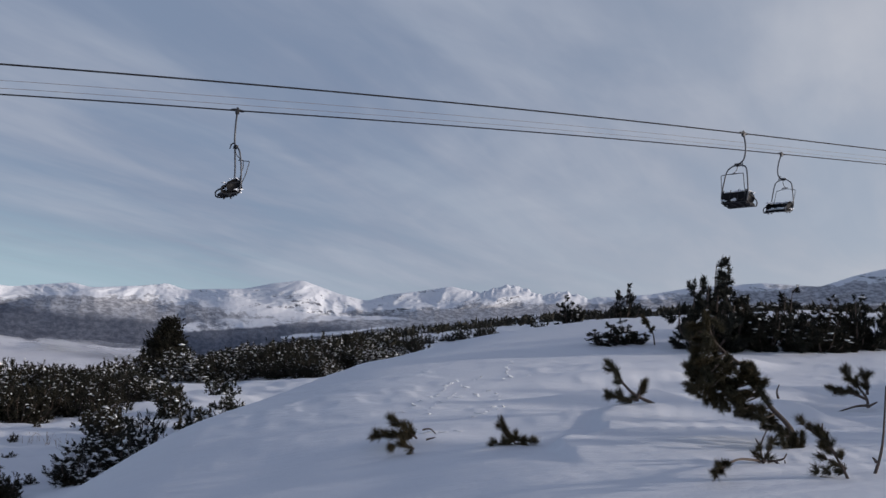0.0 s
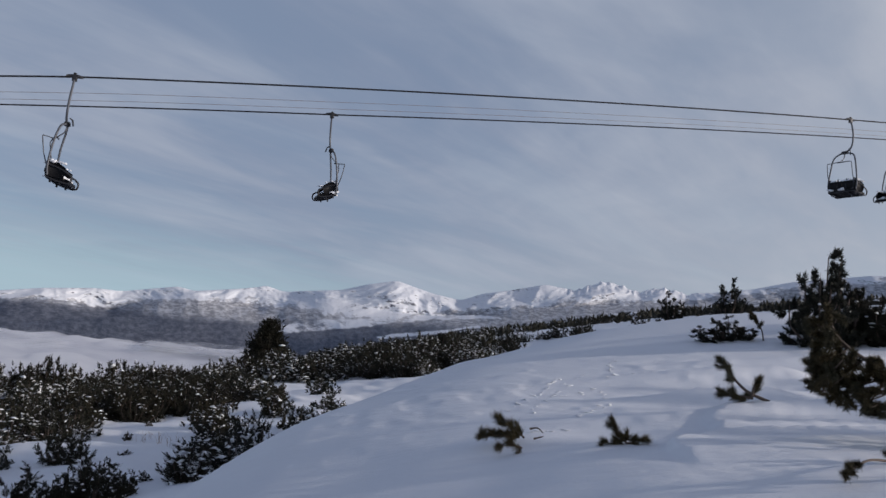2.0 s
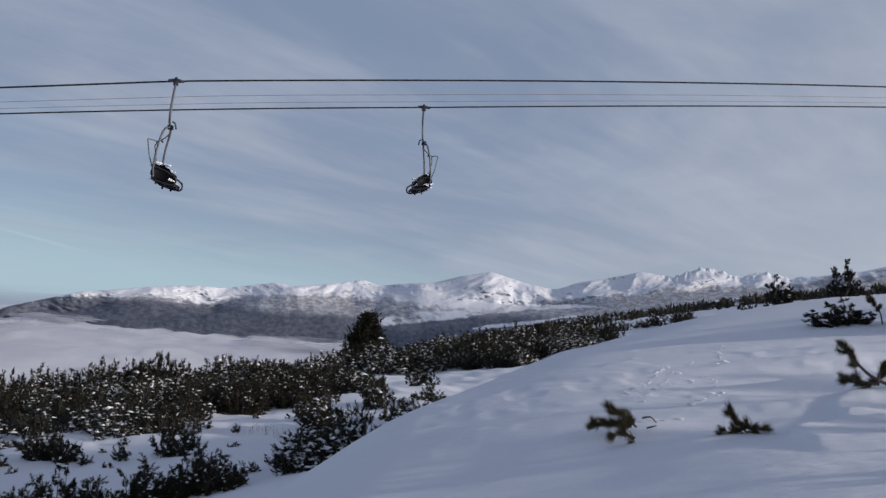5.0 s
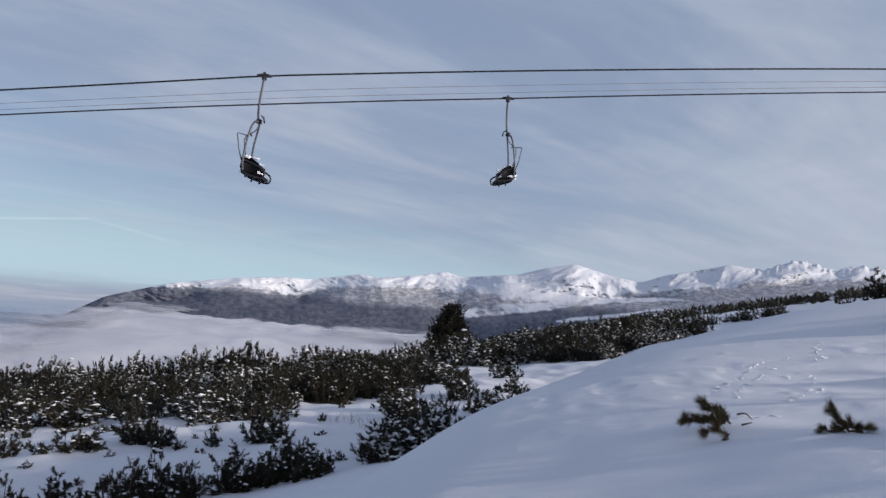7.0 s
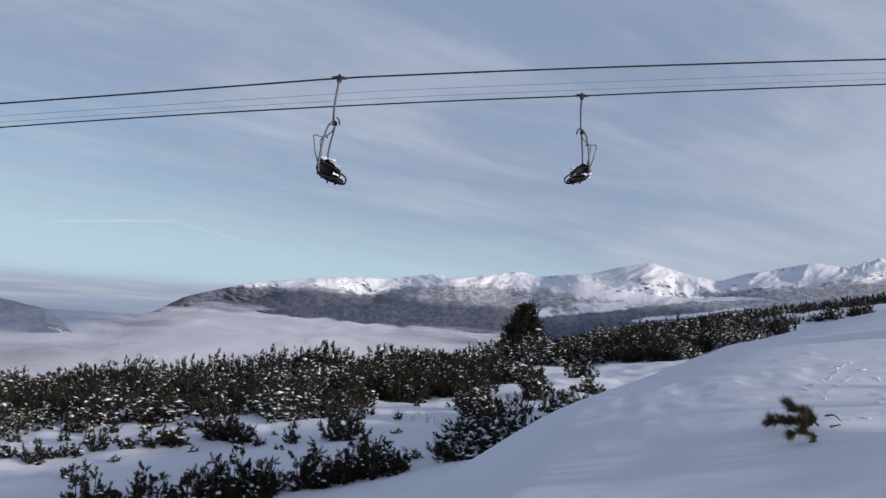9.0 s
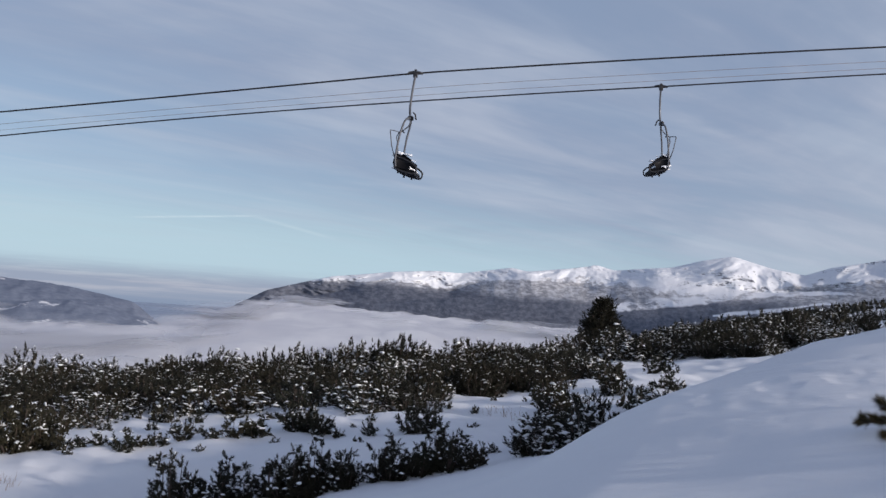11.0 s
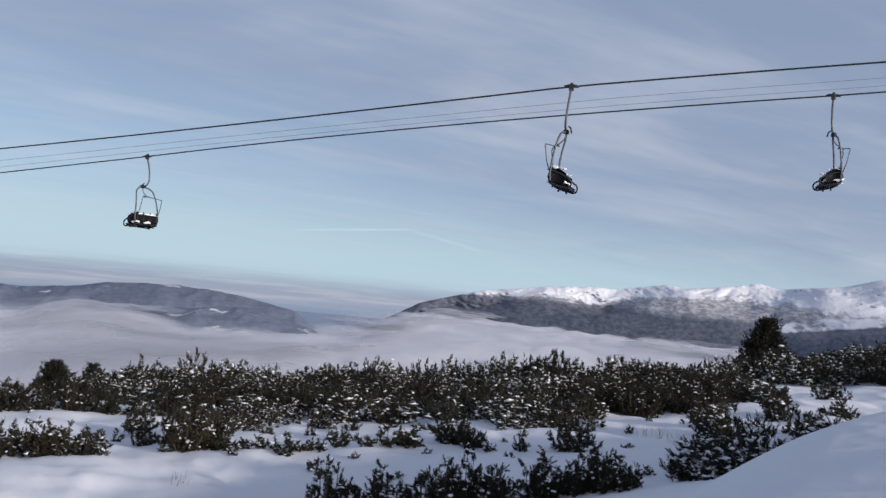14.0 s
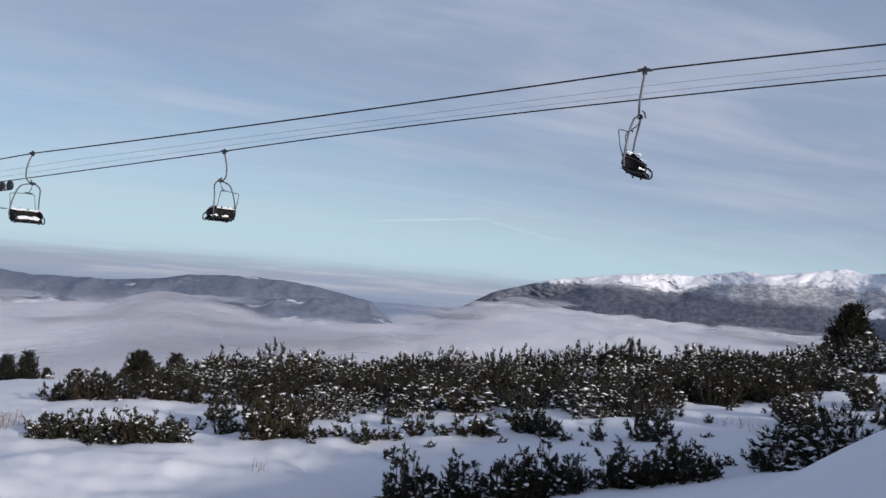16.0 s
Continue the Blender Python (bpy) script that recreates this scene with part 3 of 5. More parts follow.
    tagged(new("mountain_range", me), "long snow-covered mountain range with wooded lower flanks", "mountains", kind="structure")
    return shore(az, r, z)


def shore(az, r, z, level=-105.0):
    """How far out the slope climbs through the given level, for each bearing."""
    hit = (z > level) & (r > 900)
    first_hit = np.argmax(hit, 0)
    return az, np.where(hit.any(0), r[first_hit, np.arange(r.shape[1])], 3900.0)


def build_hill(name, label, az0, az1, prof_az, prof_el, r0, r1, seed, mat):
    az = np.arange(az0, az1, 0.12)
    rho = np.linspace(-0.15, 1.3, 40)
    a, p = np.meshgrid(az, rho)
    top = np.interp(a, prof_az, prof_el)
    r = r0 + (r1 - r0) * p
    el = -9.0 + (top + 9.0) * np.sin(np.clip(p, 0, 1) * np.pi / 2) ** 0.7
    el = el + (0.55 * (fbm(a * 0.45 + 2 * p, p * 4 - a * 0.1, 4, 0.5, seed, ridged=True) - 0.62)) * (1 - 0.6 * smooth(0.8, 1, p)) - 3 * smooth(1.0, 1.3, p)
    z = 1.6 + r * np.tan(np.radians(el))
    x, y = -np.sin(np.radians(a)) * r, np.cos(np.radians(a)) * r
    me = mesh_of(name, np.stack([x, y, z], -1).reshape(-1, 3), sheet_faces(len(rho), len(az)), mat, True)
    tagged(new(name, me), label, "hills", kind="structure")
    return shore(az, r, z)


def build_cloud(shores):
    """Soft billows: a thick body under two thin layers that fray where they meet the slopes."""
    az = np.arange(-5, 100, 0.32)
    edge = np.full(len(az), 4300.0)
    for sa, sr in shores:
        edge = np.minimum(edge, np.interp(az, sa, sr, left=4300, right=4300))
    edge = np.minimum(edge, np.interp(az, (30, 35, 37, 38.5, 40, 43, 45), (4300, 4000, 3500, 3000, 2450, 1900, 1900)))
    edge = np.convolve(np.pad(edge, 11, mode="edge"), np.hanning(23) / np.hanning(23).sum(), mode="valid")
    r = 420 * (4500 / 420) ** np.linspace(0, 1, 230)
    deg, r = np.meshgrid(az, r)
    edge = np.broadcast_to(edge, deg.shape)
    x, y = -np.sin(np.radians(deg)) * r, np.cos(np.radians(deg)) * r
    u, v = x * 0.9 + y * 0.44, y * 0.9 - x * 0.44
    s, thick = Soup(), []
    # low billows, drawn out along the valley
    wob = 1.2 * fbm(x * 0.0018, y * 0.0018, 2, 0.5, 7)
    heap = fbm(u * 0.0048 + wob, v * 0.0017 - wob, 3, 0.45, 2) - 0.5
    roll = fbm(u * 0.0014, v * 0.0010 + wob, 2, 0.5, 5) - 0.5
    gap = edge - r
    level = -119 + 6 * smooth(41, 46, deg) + 8 * roll
    # heaped against the low hills, thin at the far end of the valley
    level = level + 20 * np.exp(-((deg - 57.5) / 3.5) ** 2) * np.exp(-((r - 1450) / 260) ** 2) - 14 * smooth(2600, 4200, r) + 10 * np.exp(-((deg - 36.0) / 3.5) ** 2) * smooth(1900, 2900, r)
    bulge = np.abs(2 * fbm(u * 0.0090 + wob, v * 0.0036 - wob, 3, 0.45, 3) - 1)
    body = level + 14 * heap + 20 * bulge - 4
    for k in range(3):
        own = fbm(u * 0.0060 + 3 * k, v * 0.0030 + wob, 4, 0.5, 9 + k) - 0.5
        z = body + 7.0 * k
        d = smooth(-40, 260, gap - 300 * own)
        if k:
            d = smooth(-0.10, 0.20, own + 0.3 * heap) * 0.55 * smooth(-420, 240, gap - 1500 * own) * smooth(1500, 500, gap)
        d = d * smooth(4480, 3300, r)
        f = sheet_faces(*deg.shape)
        f = f[(d.ravel()[f] > 0.004).any(1)]
        s.add(np.stack([x, y, z], -1).reshape(-1, 3), f)
        thick.append(d.ravel())
    me = s.mesh("cloud_sea", M_CLOUD, True)
    me.attributes.new("thickness", "FLOAT", "POINT").data.foreach_set("value", np.concatenate(thick).astype(np.float32))
    me.update()
    tagged(new("cloud_sea", me), "soft white sea of cloud filling the valley", "cloud", kind="stuff")


shores = [build_range()]
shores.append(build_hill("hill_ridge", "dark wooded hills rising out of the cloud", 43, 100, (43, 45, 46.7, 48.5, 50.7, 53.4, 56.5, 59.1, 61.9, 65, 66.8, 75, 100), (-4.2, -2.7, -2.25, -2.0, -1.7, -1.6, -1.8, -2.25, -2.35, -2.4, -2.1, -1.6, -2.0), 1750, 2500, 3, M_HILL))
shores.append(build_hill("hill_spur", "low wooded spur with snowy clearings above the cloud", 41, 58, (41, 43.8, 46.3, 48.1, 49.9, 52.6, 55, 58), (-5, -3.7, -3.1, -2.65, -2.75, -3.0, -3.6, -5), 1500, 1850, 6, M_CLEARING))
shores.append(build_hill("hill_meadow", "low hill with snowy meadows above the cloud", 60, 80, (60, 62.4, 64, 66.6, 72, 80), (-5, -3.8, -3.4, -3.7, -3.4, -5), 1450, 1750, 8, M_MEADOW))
build_cloud(shores)


# ---------------------------------------------------------------- pines
def unit(v):
    return v / (np.linalg.norm(v, axis=-1, keepdims=True) + 1e-9)


def tufts(rng, p, d, length, count, nlen, nwid, open_=0.75):
    """Needles round shoots that start at p and run along d: one thin triangle each."""
    p, d = np.repeat(p, count, 0), np.repeat(unit(d), count, 0)
    length = np.repeat(np.broadcast_to(length, (len(p) // count,)), count)
    s = rng.uniform(0.05, 1.0, len(p))
    side = unit(np.cross(d, rng.normal(size=p.shape)))
    lean = (open_ * (1.25 - 0.85 * s * s) * rng.uniform(0.7, 1.3, len(p)))[:, None]
    way = unit(d * np.cos(lean) + side * np.sin(lean))
    root = p + d * (length * s)[:, None]
    across = unit(np.cross(way, rng.normal(size=p.shape))) * (nwid * 0.5)
    tip = root + way * (nlen * rng.uniform(0.7, 1.25, len(p)))[:, None]
    v = np.stack([root - across, root + across, tip], 1).reshape(-1, 3)
    return v, np.arange(len(v)).reshape(-1, 3)


def blob_template():
    a = np.arange(6) * np.pi / 3
    ring = np.stack([np.cos(a), np.sin(a), np.zeros(6)], 1)
    v = np.concatenate([ring, ring * 0.62 + (0, 0, 0.62), [(0, 0, 0.82), (0, 0, -0.35)]])
    f = [(i, (i + 1) % 6, 6 + (i + 1) % 6) for i in range(6)] + [(i, 6 + (i + 1) % 6, 6 + i) for i in range(6)]
    f += [(6 + i, 6 + (i + 1) % 6, 12) for i in range(6)] + [((i + 1) % 6, i, 13) for i in range(6)]
    return v, np.array(f)


BLOB_V, BLOB_F = blob_template()


FLECK_V = np.array([(1, 0, 0), (0.2, 0.9, 0.1), (-0.9, 0.3, 0), (-0.3, -0.8, 0.1), (0.1, 0.05, 0.6), (0, 0, -0.3)])
FLECK_F = np.array([(0, 1, 4), (1, 2, 4), (2, 3, 4), (3, 0, 4), (1, 0, 5), (2, 1, 5), (3, 2, 5), (0, 3, 5)])


def snow_flecks(rng, s, p, size):
    """Thin uneven flakes of snow, for shrubs further off."""
    for q in p:
        k = size * rng.uniform(0.25, 1.2) ** 1.3
        v = FLECK_V * (k * rng.uniform(0.9, 2.8), k * rng.uniform(0.5, 1.1), k * rng.uniform(0.5, 1.0)) + rng.normal(0, 0.30 * k, FLECK_V.shape)
        t = rng.uniform(0, 6.28)
        v = np.stack([v[:, 0] * np.cos(t) - v[:, 1] * np.sin(t), v[:, 0] * np.sin(t) + v[:, 1] * np.cos(t), v[:, 2]], 1)
        s.add(v + q, FLECK_F)


def snow_lumps(rng, s, p, size):
    """Small uneven caps of snow lying at the points p."""
    for q in p:
        k = size * rng.uniform(0.5, 1.35)
        v = BLOB_V * (k * rng.uniform(0.7, 1.6), k * rng.uniform(0.6, 1.1), k * rng.uniform(0.4, 0.75))
        t = rng.uniform(0, 6.28)
        v = v + rng.normal(0, 0.13 * k, v.shape)
        v = np.stack([v[:, 0] * np.cos(t) - v[:, 1] * np.sin(t), v[:, 0] * np.sin(t) + v[:, 1] * np.cos(t), v[:, 2]], 1)
        s.add(v + q, BLOB_F)


SHAPES = {}


def dwarf_pine(name, label, seed, radius, height, stems, clusters, fingers, count, length, nlen, nwid, snow=0.0, snow_size=0.05, mat=None, group="dwarf pines", low=0.12, category="shrub", lean=0.55, ragged=0.66):
    """A shrub of upswept stems; each carries clusters of finger-like needled shoots. Base at the origin."""
    rng = np.random.RandomState(seed)
    wood, white = Soup(), Soup()
    roots, ways, lens, caps = [], [], [], []
    lobe = rng.uniform(0, 6.28, 3)
    for i in range(stems):
        t = 2 * np.pi * (i * 0.618 + rng.uniform(0, 0.22))
        share = (i + 0.5) / stems
        rad = radius * np.sqrt(share) * rng.uniform(0.75, 1.15) * (1 + 0.22 * np.sin(2 * t + lobe[0]))
        top = height * (1.02 - 0.70 * (rad / (radius * 1.1)) ** 1.6) * rng.uniform(ragged, 1.06)
        out = np.array([np.cos(t), np.sin(t), 0.0])
        line = curve([out * radius * 0.10 - (0, 0, 0.06), out * rad * 0.50 + (0, 0, top * 0.14), out * rad * 0.86 + (0, 0, top * 0.45), out * rad * rng.uniform(0.9, 1.05) + (0, 0, top * 0.86)], 9)
        wood.tube(line, np.linspace(0.015, 0.005, 9) * (height ** 0.5), 5, cap=False)
        for j in range(clusters):
            u = low + (1 - low) * (j + 0.6 * rng.uniform()) / (clusters - 0.4)
            k = min(u, 0.999) * 8
            c = line[int(k)] + (line[int(k) + 1] - line[int(k)]) * (k - int(k))
            side = rng.normal(size=3) * (1, 1, 0.35) * radius * 0.17 * (1.35 - u)
            c = c + side
            c[2] = max(c[2], 0.02)
            axis = unit(out * lean * (rad / radius) * (1.6 - u) + unit(side) * 0.45 * (1.3 - u) + rng.normal(0, 0.30, 3) + (0, 0, 0.28 + 0.50 * u))
            for q in range(fingers):
                w = axis if q == 0 else unit(axis + rng.normal(0, 0.60, 3))
                roots.append(c + rng.normal(0, 0.02, 3))
                ways.append(w)
                lens.append(length * (1.15 if q == 0 else 0.8) * rng.uniform(0.7, 1.2))
            for q in range(3 if radius > 0.9 else 2):
                caps.append((0.8 * c[2] / height + 0.9 * np.sin(3 * t + lobe[1]) * np.sin(5 * u + lobe[2]) + rng.uniform(0, 0.6), c + axis * length * rng.uniform(0.5, 1.15) + rng.normal(0, 0.3 * length, 3)))
    roots, ways, lens = np.array(roots), np.array(ways), np.array(lens)
    v, f = tufts(rng, roots, ways, lens, count, nlen, nwid, 0.98)
    thing = base(name, label, category, group)
    sv, sf = np.concatenate(wood.v), np.concatenate(wood.f)
    part("stem", mesh_of("stem", sv, sf, M_BARK), thing)
    part("foliage", mesh_of("foliage", v, f, mat or M_NEEDLE), thing)
    shape = [(sv, sf, M_BARK), (v, f, mat or M_NEEDLE)]
    if snow > 0:
        caps.sort(key=lambda q: -q[0])
        (snow_flecks if radius > 0.5 else snow_lumps)(rng, white, [q[1] - (0, 0, 0.3 * snow_size) for q in caps[:max(2, int(snow * len(caps)))]], snow_size)
        me = white.mesh("snow_cap", M_SNOW, True)
        tagged(part("snow_cap", me, thing, "clinging patches of fresh snow"), kind="stuff")
        shape.append((np.concatenate(white.v), np.concatenate(white.f), M_SNOW))
    SHAPES[thing.name] = shape
    return thing


def joined(name, label, kinds, spots, seed):
    """Many shrubs too far off to tell apart, as one mesh."""
    rng = np.random.RandomState(seed)
    mats, vs, fs, ms, n = [M_BARK, M_NEEDLE, M_NEEDLE_DARK, M_SNOW], [], [], [], 0
    for x, y, size, high in spots:
        t = rng.uniform(0, 6.28)
        for v, f, mat in SHAPES[kinds[int(rng.randint(len(kinds)))].name]:
            w = np.stack([v[:, 0] * np.cos(t) - v[:, 1] * np.sin(t), v[:, 0] * np.sin(t) + v[:, 1] * np.cos(t), v[:, 2] * high], 1) * size
            vs.append(w + (x, y, float(ground(x, y)) - 0.04))
            fs.append(f + n)
            ms.append(np.full(len(f), mats.index(mat), np.int32))
            n += len(v)
    me = mesh_of(name, np.concatenate(vs), np.concatenate(fs), mats[0])
    for m in mats[1:]:
        me.materials.append(m)
    me.polygons.foreach_set("material_index", np.concatenate(ms))
    me.update()
    tagged(new(name, me), label, "shrubs", kind="stuff")


def conifer(name, label, seed, height, width, count, blades, nlen, nwid, group="", mat=None, blunt=0.6):
    """A small tree: tapered trunk, limbs in whorls and a crown of needle sprays."""
    rng = np.random.RandomState(seed)
    thing = base(name, label, "tree", group)
    bend = rng.normal(0, 0.03 * height, 2)
    line = curve([(0, 0, -0.2), (bend[0] * 0.3, bend[1] * 0.3, height * 0.4), (bend[0], bend[1], height * 0.97)], 12)
    part("trunk", Soup().tube(line, np.linspace(0.035, 0.008, 12) * height ** 0.8, 7).mesh("trunk", M_BARK), thing)
    limbs, roots, ways = Soup(), [], []
    for i in range(count):
        u = 0.06 + 0.92 * (i + rng.uniform(0, 1)) / count
        t = i * 2.4 + rng.uniform(-0.4, 0.4)
        reach = width * 0.5 * (1 - u ** (1.0 + 1.6 * blunt)) * rng.uniform(0.55, 1.2) + 0.04 * height
        c = line[min(11, int(u * 11))]
        out = np.array([np.cos(t), np.sin(t), rng.uniform(0.0, 0.55)])
        e = c + out * reach
        limbs.tube(curve([c, (c + e) / 2 - (0, 0, 0.05 * reach), e], 5), np.linspace(0.012, 0.004, 5) * height ** 0.6, 4, cap=False)
        m = max(3, int(9 * reach / (width * 0.5)) + 2)
        s = np.sqrt(rng.uniform(0.06, 1, m))[:, None]
        roots.append(c + (e - c) * s + rng.normal(0, 0.05 * height * 0.7, (m, 3)))
        ways.append(unit(out * 0.7 + (0, 0, 0.7) + rng.normal(0, 0.35, (m, 3))))
    roots, ways = np.concatenate(roots), np.concatenate(ways)
    part("limbs", limbs.mesh("limbs", M_BARK), thing)
    v, f = tufts(rng, roots, ways, np.full(len(roots), nlen * 1.8), blades, nlen, nwid)
    part("crown", mesh_of("crown", v, f, mat or M_NEEDLE_DARK), thing)
    return thing


def upright(x, y, turn, size=1.0, sink=0.03, tilt=0.0, high=1.0):
    m = pose(x, y, float(ground(x, y)) - sink, tilt, 0, turn)
    return m @ Matrix.Diagonal((size, size, size * high, 1))


def settle(kinds, spots, seed):
    """Stands the kinds (each used once in its own place first, then copied) at spots of x, y, size, height."""
    rng = np.random.RandomState(seed)
    used = {i for i, k in enumerate(kinds) if k.name in first}
    for x, y, size, high in spots:
        spare = [k for k in range(len(kinds)) if k not in used]
        i = spare[0] if spare else int(rng.randint(len(kinds)))
        m = upright(x, y, float(rng.uniform(0, 360)), float(size), 0.04, 0.0, float(high))
        if i in used:
            copy_thing(kinds[i], m)
        else:
            used.add(i)
            first[kinds[i].name] = (kinds[i], m)
    return used


first = {}


def scatter(rng, n, az, inner, outer, gap, keep=None):
    """Random spots between two distances in a sector, at least gap apart."""
    out = []
    tries = 0
    while len(out) < n and tries < n * 30:
        tries += 1
        a = rng.uniform(*az)
        lo, hi = inner(a), outer(a)
        r = math.sqrt(rng.uniform(lo * lo, hi * hi))
        x, y = -math.sin(math.radians(a)) * r, math.cos(math.radians(a)) * r
        if keep and not keep(x, y, a, r):
            continue
        if all((x - q[0]) ** 2 + (y - q[1]) ** 2 > gap * gap for q in out):
            out.append((x, y))
    return out


SNOWY = "snow-flecked dark green dwarf pine standing in the snow"
DARKER = "dense dark green dwarf pine with little snow on it"
far_kinds = [dwarf_pine("dwarf_pine", SNOWY, 20 + i, 1.0, 1.15, 17, 7, 3, 17, 0.16, 0.085, 0.030, (0.95, 0.36, 0.70, 0.20, 1.0, 0.50)[i], (0.048, 0.040, 0.052, 0.044, 0.042, 0.054)[i], M_NEEDLE_DARK if i in (1, 3) else None, low=0.04, lean=0.9, ragged=0.72) for i in range(6)]
dark_kinds = [dwarf_pine("dwarf_pine", DARKER, 30 + i, 1.05, 1.2, 17, 7, 3, 18, 0.16, 0.09, 0.032, 0.12, 0.042, M_NEEDLE_DARK, low=0.04, lean=0.9, ragged=0.75) for i in range(3)]
near_kinds = [dwarf_pine("dwarf_pine", "dark green dwarf pine with upright finger-like shoots", 40 + i, 0.46, 1.00, 17, 7, 3, 56, 0.15, 0.050, 0.0120, 0.26, 0.034, M_NEEDLE_DARK if i % 2 else None, "dwarf pines beside the snow bank", lean=0.4, ragged=0.55) for i in range(6)]
laden_kinds = [dwarf_pine("dwarf_pine", "snow-laden dwarf pine with sprawling dark branches", 45 + i, 0.52, 0.95, 14, 6, 4, 40, 0.17, 0.052, 0.0135, 0.85, 0.060, M_NEEDLE_DARK, "dwarf pines beside the snow bank", low=0.04, lean=0.95, ragged=0.5) for i in range(3)]
mid_kinds = [dwarf_pine("dwarf_pine", SNOWY, 50 + i, 0.55, 0.82, 15, 6, 4, 20, 0.13, 0.062, 0.022, 0.45, 0.040) for i in range(5)]
sprout_kinds = [dwarf_pine("pine_seedling", "small pine seedling poking out of the snow", 60 + i, 0.20, 0.32, 5, 3, 3, 30, 0.10, 0.05, 0.015, 0.4, 0.026, None, "pine seedlings") for i in range(3)]


def spots_of(rows, radius, height, grow=1.0):
    rows = [(x, y, w * grow, h * grow) for x, y, w, h in rows]
    return [(x, y, 0.5 * (w / radius + h / height), (h / height) / (0.5 * (w / radius + h / height))) for x, y, w, h in rows]


# the row of pines below the bank
settle(near_kinds, spots_of([(-10.43, 11.55, 0.50, 1.12), (-9.87, 12.19, 0.50, 1.05), (-9.23, 12.9, 0.47, 1.14), (-8.9, 13.27, 0.34, 1.07), (-8.46, 13.59, 0.28, 0.83),
                             (-7.78, 13.95, 0.47, 0.91), (-7.38, 14.29, 0.30, 0.72), (-7.04, 14.6, 0.38, 1.03), (-6.72, 14.99, 0.28, 0.6),
                             (-6.40, 16.9, 0.32, 0.55), (-7.1, 19.9, 0.3, 0.85)], 0.46, 1.00, 1.04), 1)
# snow-laden clump at the foot of the bank
settle(laden_kinds, spots_of([(-5.85, 15.9, 0.46, 0.80), (-5.35, 16.6, 0.44, 0.80), (-5.4, 17.9, 0.42, 1.35), (-5.0, 17.2, 0.42, 0.9), (-4.55, 18.0, 0.45, 0.95), (-4.2, 19.2, 0.45, 0.9), (-4.6, 20.2, 0.5, 0.9)], 0.52, 0.95, 1.1), 41)
# clumps in the hollow
settle(mid_kinds, spots_of([
    (-6.05, 18.73, 0.46, 1.2), (-5.2, 21.2, 0.42, 0.95), (-4.5, 22.0, 0.42, 0.9), (-5.6, 23.0, 0.45, 0.85), (-9.2, 17.68, 0.42, 0.79), (-12.31, 17.63, 0.42, 1.1),
    (-11.53, 17.45, 0.36, 0.57), (-19.9, 14.62, 0.52, 0.8), (-18.04, 13.48, 0.36, 0.49), (-16.42, 13.21, 0.48, 1.21), (-16.24, 13.85, 0.42, 1.1), (-19.1, 16.73, 0.42, 0.85),
    (-17.6, 14.6, 0.5, 0.9), (-18.6, 15.6, 0.5, 0.9), (-19.6, 9.86, 0.70, 0.7), (-18.64, 10.4, 0.56, 0.81), (-17.59, 10.72, 0.56, 0.82), (-16.87, 11.18, 0.6, 0.67),
    (-19.2, 10.1, 0.5, 0.75), (-18.1, 10.7, 0.5, 0.8)], 0.55, 0.82), 2)
settle(mid_kinds, spots_of([
    (-17.2, 11.0, 0.5, 0.75), (-7.6, 22.4, 0.6, 1.1), (-8.0, 28.5, 0.6, 1.2),
    (-8.2, 36.1, 0.63, 0.95), (-9.6, 33.5, 0.6, 1.1), (-6.2, 28.6, 0.5, 0.7), (-8.63, 24.0, 0.5, 0.8),
    (-12.66, 25.4, 0.68, 0.85), (-18.24, 19.5, 0.49, 0.58), (-21.3, 20.6, 0.64, 0.73), (-20.7, 18.7, 0.51, 0.68), (-13.46, 23.8, 0.5, 0.66),
    (-21.9, 25.3, 0.62, 0.83)], 0.55, 0.82), 22)
settle(sprout_kinds, spots_of([
    (-7.06, 16.27, 0.12, 0.2), (-6.91, 16.43, 0.12, 0.22), (-10.11, 17.07, 0.14, 0.36), (-14.65, 19.71, 0.32, 0.33), (-16.31, 20.51, 0.25, 0.2), (-16.69, 19.19, 0.22, 0.47),
    (-18.11, 21.84, 0.18, 0.32), (-10.06, 22.56, 0.12, 0.26), (-10.47, 24.82, 0.1, 0.22), (-13.11, 16.25, 0.34, 0.51), (-12.65, 16.48, 0.34, 0.51), (-12.9, 16.7, 0.3, 0.45),
    (-14.11, 15.82, 0.28, 0.42), (-13.35, 15.74, 0.2, 0.3), (-14.13, 15.07, 0.28, 0.37), (-14.62, 14.57, 0.34, 0.44), (-15.21, 14.47, 0.28, 0.34), (-15.67, 14.37, 0.25, 0.3),
    (-14.4, 14.9, 0.25, 0.3), (-6.2, 23.5, 0.2, 0.4)], 0.20, 0.32), 3)
settle(sprout_kinds, spots_of([
    (-5.6, 22.0, 0.2, 0.35), (-11.0, 17.3, 0.19, 0.25), (-13.7, 21.75, 0.3, 0.39), (-15.6, 17.2, 0.2, 0.3), (-16.9, 16.2, 0.22, 0.3), (-12.0, 20.4, 0.16, 0.25),
    (-15.4, 22.6, 0.25, 0.3), (-9.0, 20.1, 0.14, 0.2), (-11.9, 23.2, 0.15, 0.22), (-17.4, 18.3, 0.2, 0.3), (-19.6, 20.0, 0.2, 0.3)], 0.20, 0.32), 23)
